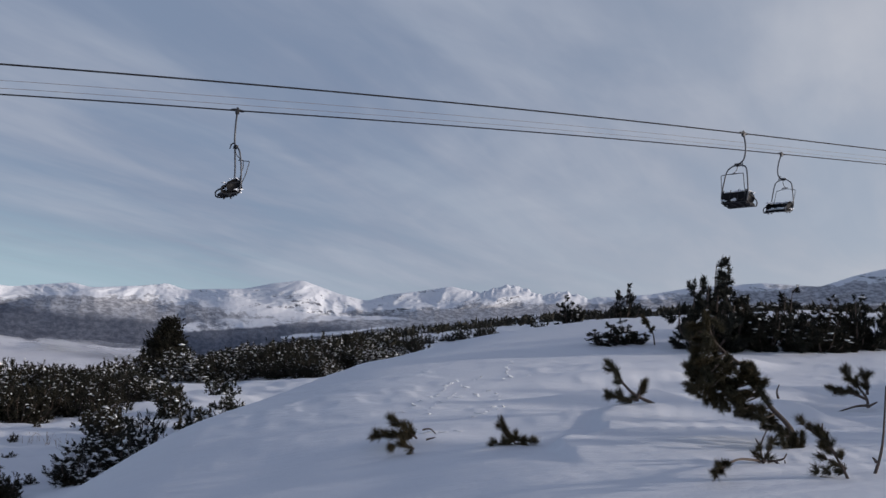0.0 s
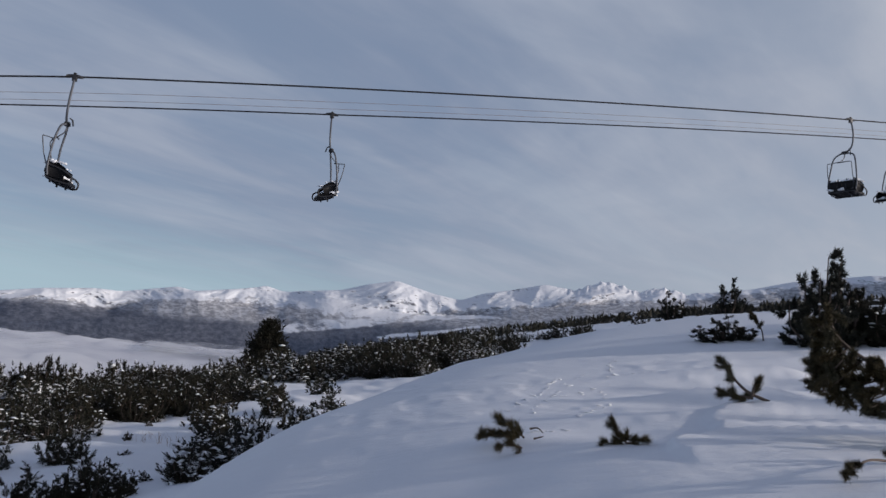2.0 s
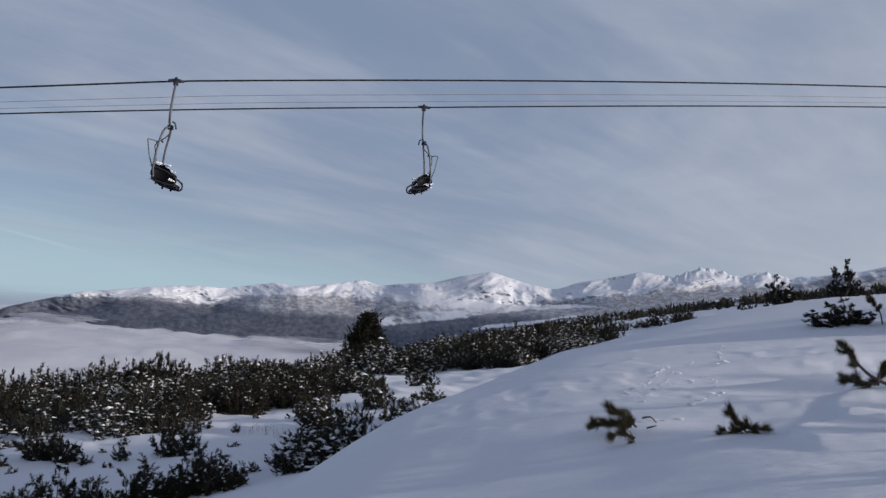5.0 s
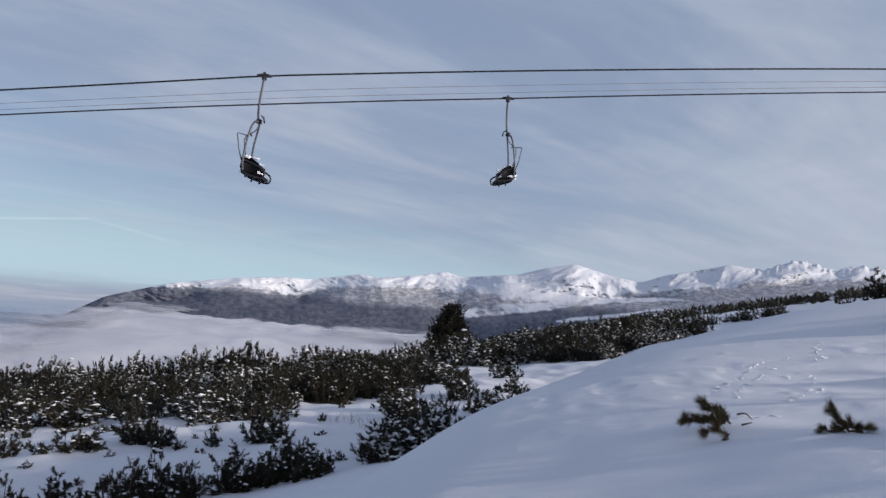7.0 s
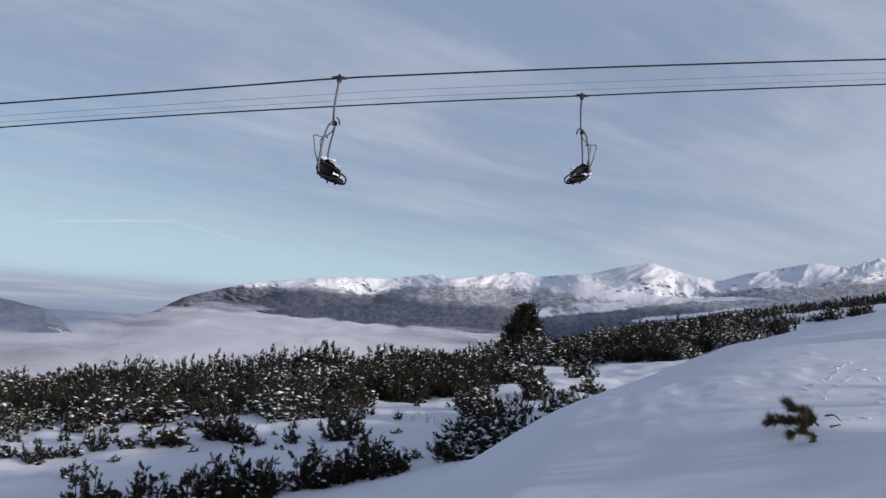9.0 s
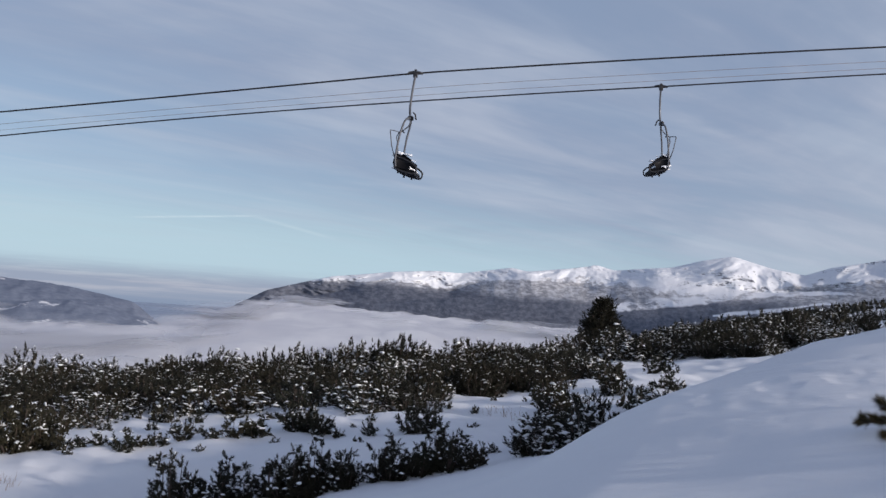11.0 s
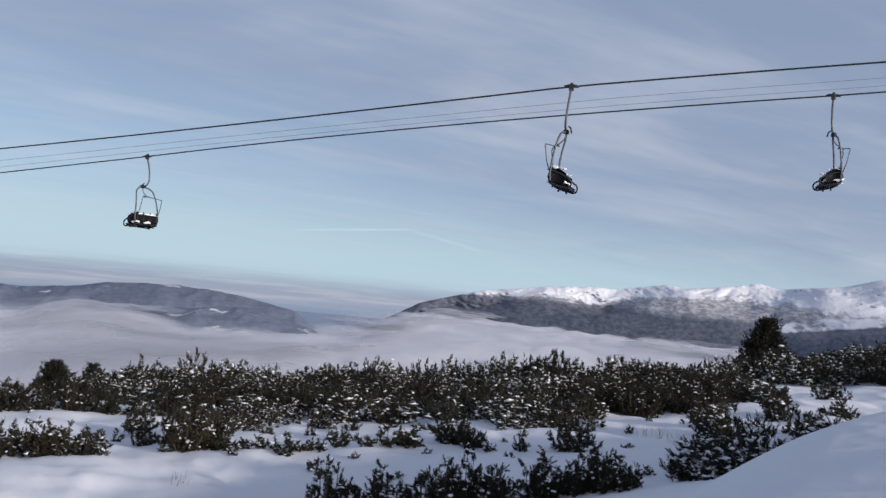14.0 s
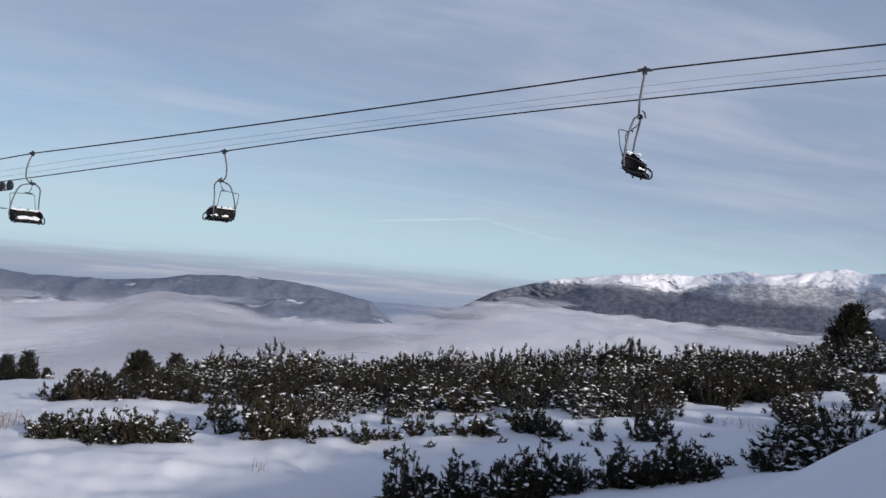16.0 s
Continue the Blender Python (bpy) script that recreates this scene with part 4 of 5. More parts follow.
# sprouts strewn over the hollow
strewn = scatter(np.random.RandomState(91), 44, (24, 60), lambda a: np.interp(a, (24, 42, 60), (15.5, 17.5, 22)), lambda a: np.interp(a, (24, 35, 60), (21, 25, 25)), 0.7)
settle(sprout_kinds, [(x, y, 0.35 + 0.5 * vnoise(x * 3, y * 3, 2), 0.6 + 0.6 * vnoise(x * 2, y * 5, 3)) for x, y in strewn], 13)
# the wide thicket behind the hollow
rng = np.random.RandomState(11)
edge_az, edge_r = (15, 17, 21, 26, 30, 33, 36, 40, 45, 49, 53, 57), (44, 37, 31, 27, 22.5, 25, 27, 27.5, 28, 26, 29, 33)
thicket = scatter(rng, 330, (16.5, 57), lambda a: np.interp(a, edge_az, edge_r), lambda a: 57, 0.92, lambda x, y, a, r: vnoise(x * 0.22, y * 0.22, 4) > 0.27)
# the nearest stand as shrubs of their own, those deeper in the thicket are one mass
thicket.sort(key=lambda q: q[0] ** 2 + q[1] ** 2)
front_row, behind = thicket[:190], thicket[190:]


def is_dark(q):
    return vnoise(q[0] * 0.2, q[1] * 0.2, 9) > 0.52


def sized(spots, lo, hi):
    return [(x, y, rng.uniform(lo, hi), rng.uniform(0.7, 1.1) * (0.72 + 0.56 * vnoise(x * 0.3, y * 0.3, 6))) for x, y in spots]


settle(far_kinds, sized([q for q in front_row if not is_dark(q)], 0.55, 1.15), 4)
west = spots_of([(-27.66, 14.06, 0.75, 0.82), (-26.7, 14.57, 0.85, 1.09), (-25.87, 15.24, 0.75, 1.05), (-25.61, 16.26, 0.75, 1.22), (-25.31, 17.16, 0.7, 1.24), (-27.4, 15.6, 0.8, 1.1), (-26.9, 17.0, 0.8, 1.1), (-28.4, 15.1, 0.8, 0.9), (-27.6, 18.2, 0.8, 1.1), (-13.64, 27.8, 0.9, 1.22), (-12.6, 27.5, 0.9, 1.28), (-11.86, 28.2, 1.0, 1.3), (-11.16, 29.0, 0.95, 1.24), (-13.58, 30.95, 1.0, 1.26), (-12.4, 29.6, 1.0, 1.26), (-10.4, 29.8, 0.8, 1.0)], 1.0, 1.25)
settle(dark_kinds, sized([q for q in front_row if is_dark(q)], 0.7, 1.1) + west, 5)
joined("pine_thicket", "dense snow-flecked thicket of dwarf pines at the rim", far_kinds + dark_kinds, [(x, y, k * 1.22, h * (1.5 if x < -20 else 1.2)) for x, y, k, h in sized(behind, 0.65, 1.15)], 8)
# scrub along the shoulder behind the bank, and up the slope
shoulder = scatter(rng, 150, (-5, 15.5), lambda a: 45 + 0.3 * abs(a), lambda a: 70, 0.95, lambda x, y, a, r: vnoise(x * 0.35, y * 0.35, 3) > (0.30 if a > 6 else 0.62))
joined("shoulder_scrub", "dark belt of dwarf pines along the snowy shoulder", far_kinds + dark_kinds, [(x, y, k * (1.25 if x < -2 else 0.9) * (0.6 + 0.8 * vnoise(x * 0.5, y * 0.5, 8)), h * (0.75 + 0.6 * vnoise(x * 0.9, y * 0.9, 5))) for x, y, k, h in sized(shoulder, 0.7, 1.15)], 6)
slope = scatter(rng, 60, (-30, -1), lambda a: 20 if a < -13 else 27, lambda a: 46 if a < -13 else 60, 1.1)
joined("slope_scrub", "dark dwarf pines scattered behind the crest", dark_kinds, sized(slope, 0.6, 0.9), 7)


def far_scrub():
    """Scattered scrub on the far slope, too small to tell apart."""
    rng = np.random.RandomState(77)
    n = 2000
    a = np.radians(rng.uniform(-32, 20, n))
    r = 66 + 420 * rng.uniform(0, 1, n) ** 1.7
    x, y = -np.sin(a) * r, np.cos(a) * r
    keep = fbm(x * 0.03, y * 0.03, 3, 0.5, 3) > 0.48
    x, y, r = x[keep], y[keep], r[keep]
    p = np.stack([x, y, ground(x, y)], 1)
    p = np.repeat(p, 4, 0) + rng.normal(0, 0.45, (len(p) * 4, 3)) * (1, 1, 0.25)
    v, f = tufts(rng, p, rng.normal(0, 0.4, p.shape) + (0, 0, 1), np.full(len(p), 0.8), 7, 0.55, 0.30)
    ob = new("distant_scrub", mesh_of("distant_scrub", v, f, M_NEEDLE_DARK))
    tagged(ob, "scattered dark pine scrub on the snowy far slope", "scrub", kind="stuff")


far_scrub()
# trees on the rim
big = conifer("pine_tree", "dense dark pine tree rising above the thicket", 5, 4.9, 3.2, 300, 12, 0.20, 0.075, "", None, 0.9)
first["big"] = (big, upright(-20.9, 71.5, 0, 1.0, 0.1))
rim_kind = conifer("pine_tree", "small dark pine at the rim of the valley", 6, 2.3, 1.2, 90, 11, 0.15, 0.055, "pines at the rim")
round_kind = conifer("pine_tree", "small rounded pine at the rim of the valley", 7, 2.0, 1.6, 110, 11, 0.15, 0.055, "pines at the rim", None, 1.6)
for kind, rows in ((rim_kind, [(-56.6, 25.3, 0.88), (-56.1, 26.4, 0.95), (-57.4, 28.3, 0.55), (-50.4, 33.2, 0.95), (-57.8, 32.5, 0.5), (-20.0, 72.3, 1.0), (-6.3, 64.7, 0.7), (-30.2, 50.0, 0.6), (-22.0, 52.5, 0.6)]),
                   (round_kind, [(-49.86, 30.32, 1.0), (-47.58, 33.78, 0.95), (-58.68, 30.97, 0.7), (1.1, 30.0, 0.55), (-57.9, 24.6, 0.6)])):
    for i, (x, y, s) in enumerate(rows):
        m = upright(x, y, i * 77.0, s, 0.1)
        if i:
            copy_thing(kind, m)
        else:
            first[kind.name] = (kind, m)
for kind, m in first.values():
    kind.matrix_basis = m


# ---------------------------------------------------------------- chairlift
NEAR = ((-35.79, 16.33, 4.70), (-12.11, 21.60, 7.18), (10.70, 32.80, 10.20))
FAR = ((-30.77, 21.70, 5.46), (-7.09, 28.82, 8.29), (14.94, 40.32, 11.39))


def rope_at(line, x):
    """The rope as a gentle arc through its three clamps, straight beyond them."""
    x = np.asarray(x, float)

    def arc(s):
        y, z = 0.0, 0.0
        for i in range(3):
            w = 1.0
            for j in range(3):
                if j != i:
                    w = w * (s - line[j][0]) / (line[i][0] - line[j][0])
            y, z = y + w * line[i][1], z + w * line[i][2]
        return np.stack([s + 0 * y, y, z], -1)

    c = np.clip(x, line[0][0], line[2][0])
    p = arc(c)
    k = (arc(c + 0.01) - arc(c - 0.01)) / 0.02
    u = np.clip((x - line[0][0]) / (line[1][0] - line[0][0]), 0, 1)
    sag = 0.20 if line is NEAR else -0.06
    return p + k * (x - c)[..., None] - sag * (4 * u * (1 - u))[..., None] * np.array([0, 0, 1.0])


def build_ropes():
    x = np.linspace(-48.5, 40, 92)
    a, b = rope_at(NEAR, x), rope_at(FAR, x)
    for pts in (a, b):
        ob = new("haul_rope", Soup().tube(pts, 0.024, 6).mesh("haul_rope", M_ROPE, True))
        tagged(ob, "dark twisted steel haul rope of the chairlift", "cable", "chairlift ropes")
    for k, drop in ((0.45, 0.03), (0.72, 0.03)):
        ob = new("signal_wire", Soup().tube(a * (1 - k) + b * k - (0, 0, drop), 0.0065, 5).mesh("signal_wire", M_WIRE))
        tagged(ob, "thin weathered signal wire between the haul ropes", "cable", "signal wires")


build_ropes()


def build_chair():
    """Two-seat chair; clamp at the origin, x the way it travels, z up."""
    ch = base("chairlift_chair", "grey steel two-seat lift chair with black seat and some snow", "chairlift chair", "chairlift chairs")
    part("grip", Soup().tube([(-0.20, 0, 0.0), (-0.07, 0, 0.012), (0.07, 0, 0.012), (0.20, 0, 0.0)], (0.03, 0.05, 0.05, 0.03), 8).box((0, 0, -0.05), (0.12, 0.09, 0.13), None, 0.015).box((0.0, 0.0, 0.07), (0.07, 0.06, 0.06), None, 0.012).mesh("grip", M_DARK), ch, "dark cast rope clamp")
    hang = curve([(0, 0, -0.04), (-0.01, -0.10, -0.30), (-0.03, -0.17, -0.62), (-0.05, -0.16, -0.93), (-0.06, -0.06, -1.10), (-0.06, 0.10, -1.17)], 22)
    part("hanger", Soup().tube(hang, 0.030, 8).mesh("hanger", M_STEEL, True), ch, "bent grey steel hanger tube")
    part("pivot", Soup().tube([(-0.06, 0.02, -1.18), (-0.06, 0.24, -1.18)], 0.055, 8).box((-0.06, 0.13, -1.19), (0.14, 0.16, 0.10), None, 0.02).mesh("pivot", M_DARK), ch)
    loop = curve([(-0.26, -0.56, -2.58), (-0.27, -0.60, -2.34), (-0.22, -0.50, -1.78), (-0.14, -0.34, -1.36), (-0.08, -0.10, -1.23), (-0.06, 0.13, -1.21), (-0.08, 0.32, -1.23), (-0.14, 0.52, -1.40), (-0.22, 0.56, -1.80), (-0.27, 0.60, -2.34), (-0.26, 0.56, -2.58)], 44)
    part("frame", Soup().tube(loop, 0.027, 8).mesh("frame", M_STEEL, True), ch, "arched grey steel tube frame")
    # the seat hangs tipped forward round the foot of the frame
    tip = Matrix.Rotation(radians(12), 3, "Y")
    heel = np.array([-0.27, 0.0, -2.36])

    def tipped(points):
        return [tuple(np.array(tip @ Vector(np.array(q) - heel)) + heel) for q in points]

    for y in (-0.27, 0.27):
        part("seat", Soup().box(tipped([(0.03, y, -2.58)])[0], (0.54, 0.52, 0.075), tip, 0.025).mesh("seat", M_SEAT), ch, "black moulded seat")
        part("backrest", Soup().box(tipped([(-0.27, y, -2.41)])[0], (0.06, 0.52, 0.28), tip @ Matrix.Rotation(radians(-12), 3, "Y"), 0.018).mesh("backrest", M_SEAT), ch, "black moulded backrest")
    for y in (-0.50, -0.18, 0.18, 0.50):
        part("seat_rail", Soup().tube(curve(tipped([(-0.31, y, -2.18), (-0.28, y, -2.50), (-0.20, y, -2.64), (0.05, y, -2.63), (0.28, y, -2.65)]), 12), 0.018, 6).mesh("seat_rail", M_DARK, True), ch)
    for y in (-0.57, 0.57):
        arm = curve(tipped([(-0.27, y, -2.32), (0.0, y, -2.34), (0.27, y, -2.42), (0.34, y, -2.52), (0.29, y, -2.64), (0.0, y, -2.65), (-0.22, y, -2.62)]), 26)
        part("armrest", Soup().tube(arm, 0.024, 7).mesh("armrest", M_DARK, True), ch)
    for y in (-0.545, 0.545):
        cheek = Soup()
        outline = [(-0.31, -2.20), (-0.05, -2.22), (0.13, -2.29), (0.17, -2.44), (0.13, -2.57), (-0.24, -2.60), (-0.31, -2.50)]
        ring = tipped([(px, y + e, pz) for e in (-0.018, 0.018) for px, pz in outline])
        k = len(outline)
        sides = [(i, (i + 1) % k, k + (i + 1) % k, k + i) for i in range(k)]
        caps = [(0, i, i + 1, i + 1) for i in range(1, k - 1)] + [(k, k + i + 1, k + i, k + i) for i in range(1, k - 1)]
        part("side_panel", cheek.add(ring, sides + caps).mesh("side_panel", M_SEAT), ch, "black moulded side panel of the seat")
        for px in (-0.12, 0.10):
            part("bracket", Soup().box(tipped([(px, y * 0.9, -2.66)])[0], (0.05, 0.04, 0.13), tip, 0.01).mesh("bracket", M_DARK), ch)
    for x in (0.30, -0.22):
        part("cross_bar", Soup().tube(tipped([(x, -0.57, -2.63), (x, 0.57, -2.63)]), 0.021, 6).mesh("cross_bar", M_DARK), ch)
    bar = np.array([(-0.30, -0.52, -2.36), (-0.40, -0.52, -2.06), (-0.47, -0.51, -1.66), (-0.465, -0.49, -1.63), (-0.40, -0.20, -1.60), (-0.35, 0.12, -1.58), (-0.40, 0.30, -1.60), (-0.465, 0.49, -1.63), (-0.47, 0.51, -1.66), (-0.40, 0.52, -2.06), (-0.30, 0.52, -2.36)])
    safety = part("safety_bar", Soup().tube(bar, 0.015, 6).mesh("safety_bar", M_STEEL, True), ch, "thin raised safety bar")
    part("foot_rest", Soup().tube(curve([(-0.06, 0.13, -1.24), (-0.10, 0.12, -1.40), (-0.26, 0.12, -1.54), (-0.35, 0.12, -1.58)], 10), 0.016, 6).mesh("foot_rest", M_STEEL), safety)
    part("foot_peg", Soup().tube([(-0.24, -0.04, -1.56), (-0.24, 0.26, -1.56)], 0.022, 6).mesh("foot_peg", M_DARK), safety)
    part("handle", Soup().tube([(0.0, 0.02, -1.05), (0.07, 0.02, -1.10), (0.10, 0.02, -1.24)], 0.022, 6).mesh("handle", M_DARK), ch)
    rng = np.random.RandomState(4)
    white = Soup()
    snow_lumps(rng, white, tipped([(-0.16 + 0.26 * rng.uniform(), y, -2.54) for y in np.linspace(-0.46, 0.46, 16)]), 0.16)
    snow_lumps(rng, white, tipped([(-0.25 + 0.1 * rng.uniform(), y, -2.25) for y in (-0.5, -0.4, -0.3, -0.2, 0.05, 0.2, 0.4, 0.5)]), 0.09)
    snow_lumps(rng, white, tipped([(-0.27 + 0.06 * rng.uniform(), y, -2.25) for y in np.linspace(-0.5, 0.5, 11)]), 0.11)
    snow_lumps(rng, white, tipped([(x, y, -2.21) for y in (-0.54, 0.54) for x in (-0.24, -0.15, -0.04, 0.05)]), 0.07)
    tagged(part("snow", white.mesh("snow", M_SNOW, True), ch, "patch of snow lying on the seat"), kind="stuff")
    return ch


def hang_chairs():
    chair = build_chair()
    placed = 0
    for line, back, sizes in ((NEAR, 0, (1.0, 1.03, 1.0)), (FAR, 180, (1.02, 1.03, 0.99))):
        for i in range(3):
            x = line[i][0]
            d = rope_at(line, x + 0.5) - rope_at(line, x - 0.5)
            turn = math.degrees(math.atan2(d[1], d[0])) + back
            m = pose(*line[i], 0, 0, turn) @ Matrix.Diagonal((sizes[i], sizes[i], sizes[i], 1))
            if placed:
                copy_thing(chair, m)
            else:
                here = m
            placed += 1
    chair.matrix_basis = here


hang_chairs()


def build_tower():
    """Lift tower that carries both ropes on trains of wheels."""
    x0 = -45.7
    a, b = rope_at(NEAR, x0), rope_at(FAR, x0)
    d = rope_at(FAR, x0 + 1) - b
    d = d / np.linalg.norm(d)
    mid = (a + b) / 2
    foot = float(ground(mid[0], mid[1]))
    top = max(a[2], b[2]) - 0.95
    tw = base("lift_tower", "grey steel lift tower with dark rubber-tyred rope wheels", "lift tower")
    part("mast", Soup().tube([(mid[0], mid[1], foot - 0.3), (mid[0], mid[1], top)], (0.34, 0.24), 16).mesh("mast", M_STEEL, True), tw)
    part("footing", Soup().box((mid[0], mid[1], foot + 0.05), (1.3, 1.3, 0.5), None, 0.04).mesh("footing", M_ROCK), tw)
    part("crossarm", Soup().tube([a - (0, 0, 0.95), mid - (0, 0, 0.95), b - (0, 0, 0.95)], 0.13, 10).mesh("crossarm", M_STEEL), tw)
    for c in (a, b):
        beam = part("wheel_beam", Soup().tube([c - d * 1.6 - (0, 0, 0.42), c + d * 1.6 - (0, 0, 0.42)], 0.055, 8).tube([c - (0, 0, 0.95), c - (0, 0, 0.42)], 0.07, 8).mesh("wheel_beam", M_STEEL), tw)
        side = np.cross(d, (0, 0, 1))
        side = side / np.linalg.norm(side)
        for k in (-1.5, -0.9, -0.3, 0.3, 0.9, 1.5):
            q = c + d * (k * 1.02) - (0, 0, 0.245)
            part("rope_wheel", Soup().tube([q - side * 0.06, q - side * 0.05, q + side * 0.05, q + side * 0.06], (0.16, 0.22, 0.22, 0.16), 18).mesh("rope_wheel", M_DARK), beam)
    rail = mid - (0, 0, 0.95)
    part("platform", Soup().box((rail[0] + 0.5, rail[1], rail[2] - 0.2), (0.5, 4.6, 0.05), None, 0.01).mesh("platform", M_STEEL), tw)


build_tower()


# ---------------------------------------------------------------- twigs and sprigs on the bank
def sprig(name, label, x, y, stems, seed, count=90, nlen=0.06, nwid=0.005, thick=0.007, dead=(), sink=0.02):
    """A pine shoot that sticks out of the snow. stems: lists of points (right, deeper, up) from the base, with the length of the needled end."""
    rng = np.random.RandomState(seed)
    z = float(ground(x, y)) - sink
    thing = base(name, label, "pine sprig", "pine sprigs on the snow bank")
    thing.location = (x, y, z)
    for pts, tuft in stems:
        line = curve([(a, b, max(c, float(ground(x + a, y + b)) - z - 0.01)) for a, b, c in pts], 12)
        part("twig", Soup().tube(line, np.linspace(1.25, 0.6, 12) * thick, 5).mesh("twig", M_BARK), thing)
        if tuft > 0:
            seg = np.linalg.norm(np.diff(line, axis=0), axis=1)
            s = np.concatenate([[0], np.cumsum(seg)])
            total = s[-1]
            shoots = max(3, int(round(tuft / 0.032)))
            at = np.clip(np.linspace(total - tuft, total, shoots), 0, total)
            p = np.stack([np.interp(at, s, line[:, i]) for i in range(3)], 1)
            p[:, 2] = np.maximum(p[:, 2], ground(x + p[:, 0], y + p[:, 1]) - z + 0.02)
            d = unit(np.gradient(p, axis=0))
            # short side shoots all round the twig, the last one runs on
            aside = unit(np.cross(d, rng.normal(size=p.shape))) * np.where(np.arange(shoots) < shoots - 1, 0.45, 0.0)[:, None]
            d = unit(d + aside + (0, 0, 0.15))
            p, d = np.repeat(p, 2, 0), np.repeat(d, 2, 0) + rng.normal(0, 0.35, (2 * shoots, 3))
            v, f = tufts(rng, p, d, rng.uniform(0.025, 0.055, 2 * shoots) * nlen / 0.055, max(30, count * 2 // 3), nlen * 0.92, nwid * 0.55, 0.66)
            part("needle_tuft", mesh_of("needle_tuft", v, f, M_SPRIG), thing)
    for pts in dead:
        part("twig", Soup().tube(curve(pts, 10), np.linspace(1.2, 0.5, 10) * thick, 5).mesh("twig", M_BARK), thing, "bare dead twig")
    return thing


SPRIG = "windblown green pine sprig half buried in the snow"
sprig("pine_sprig", SPRIG, -0.08, 5.95, [([(0.0, 0.0, 0.06), (-0.11, 0.0, 0.06), (-0.22, -0.01, 0.05)], 0.24), ([(0.03, 0.0, 0.06), (-0.04, 0.0, 0.11), (-0.11, 0.0, 0.15)], 0.15), ([(0.02, -0.22, 0.02), (-0.03, -0.24, 0.035), (-0.09, -0.25, 0.03)], 0.11)], 1, 180, 0.06, 0.006, 0.006, dead=([(0.06, 0.0, 0.12), (0.11, 0.0, 0.13), (0.15, 0.0, 0.1)], [(0.09, 0.0, 0.06), (0.15, 0.0, 0.08)],))
sprig("pine_sprig", SPRIG, 0.54, 5.47, [([(0.01, 0.0, 0.02), (-0.04, 0.01, 0.07), (-0.08, 0.01, 0.12)], 0.13), ([(0.01, 0.0, 0.03), (0.04, 0.0, 0.03), (0.07, 0.0, 0.03)], 0.08), ([(-0.01, 0.0, 0.02), (-0.05, 0.01, 0.0), (-0.1, 0.01, -0.03)], 0.11)], 2, 180, 0.052, 0.006, 0.006)
sprig("pine_sprig", SPRIG, 1.66, 6.75, [([(0.01, 0.0, -0.03), (-0.14, 0.03, 0.07), (-0.24, 0.05, 0.16), (-0.32, 0.07, 0.25)], 0.15), ([(-0.1, 0.02, 0.03), (-0.19, 0.04, 0.03), (-0.29, 0.06, 0.03)], 0.19), ([(-0.11, 0.02, 0.04), (-0.1, 0.02, 0.09), (-0.09, 0.02, 0.13)], 0.07)], 3, 200, 0.062, 0.0065, 0.011)
sprig("pine_sprig", SPRIG, 3.74, 7.75, [([(0.0, 0.0, 0.04), (-0.02, 0.0, 0.13), (-0.12, 0.05, 0.26), (-0.17, 0.07, 0.32)], 0.16), ([(-0.01, 0.0, 0.11), (-0.12, 0.05, 0.15), (-0.24, 0.11, 0.17)], 0.2), ([(-0.01, 0.0, 0.15), (-0.02, 0.0, 0.24), (-0.03, 0.01, 0.3)], 0.12)], 4, 180, 0.065, 0.007, 0.011, dead=([(-0.01, 0.0, 0.06), (-0.09, 0.04, 0.04), (-0.23, 0.1, -0.03)], [(0.0, 0.0, 0.05), (0.06, -0.04, 0.1)],))
sprig("pine_sprig", SPRIG, 1.90, 4.08, [([(0.0, 0.0, 0.0), (-0.03, 0.01, 0.07), (-0.09, 0.04, 0.16), (-0.18, 0.08, 0.23)], 0.16), ([(-0.07, 0.03, 0.15), (-0.09, 0.04, 0.18), (-0.12, 0.05, 0.21)], 0.09), ([(-0.03, 0.01, 0.1), (-0.06, 0.03, 0.13), (-0.09, 0.04, 0.14)], 0.09), ([(-0.01, 0.01, 0.06), (-0.05, 0.02, 0.08), (-0.08, 0.04, 0.09)], 0.09), ([(-0.02, 0.01, 0.0), (-0.07, 0.03, 0.01), (-0.11, 0.05, 0.01)], 0.1)], 5, 150, 0.042, 0.0045, 0.006, dead=([(-0.11, 0.05, 0.19), (-0.11, 0.05, 0.25)],))
sprig("pine_sprig", SPRIG, 1.72, 4.60, [([(0.05, 0.10, 0.02), (-0.10, -0.05, 0.04), (-0.22, -0.22, 0.05), (-0.34, -0.42, 0.04), (-0.44, -0.60, 0.02)], 0.26), ([(-0.02, 0.03, 0.02), (-0.05, 0.0, 0.06), (-0.06, -0.02, 0.08)], 0.10), ([(0.0, 0.04, 0.02), (0.02, 0.04, 0.07), (0.03, 0.03, 0.12)], 0.09)], 6, 150, 0.040, 0.0045, 0.006, dead=([(0.0, 0.03, 0.02), (-0.02, 0.03, 0.10), (0.01, 0.03, 0.20)], [(-0.02, 0.03, 0.10), (-0.05, 0.03, 0.14)], [(0.02, 0.03, 0.03), (0.09, 0.02, 0.05), (0.11, 0.02, 0.08)], [(0.05, 0.02, 0.04), (0.09, -0.02, 0.01), (0.09, -0.01, 0.05)],))
sprig("pine_sprig", SPRIG, 3.00, 12.55, [([(0.05, -0.02, -0.01), (0.01, -0.01, 0.19), (-0.11, 0.02, 0.36)], 0.22)], 8, 170, 0.06, 0.008, 0.009)
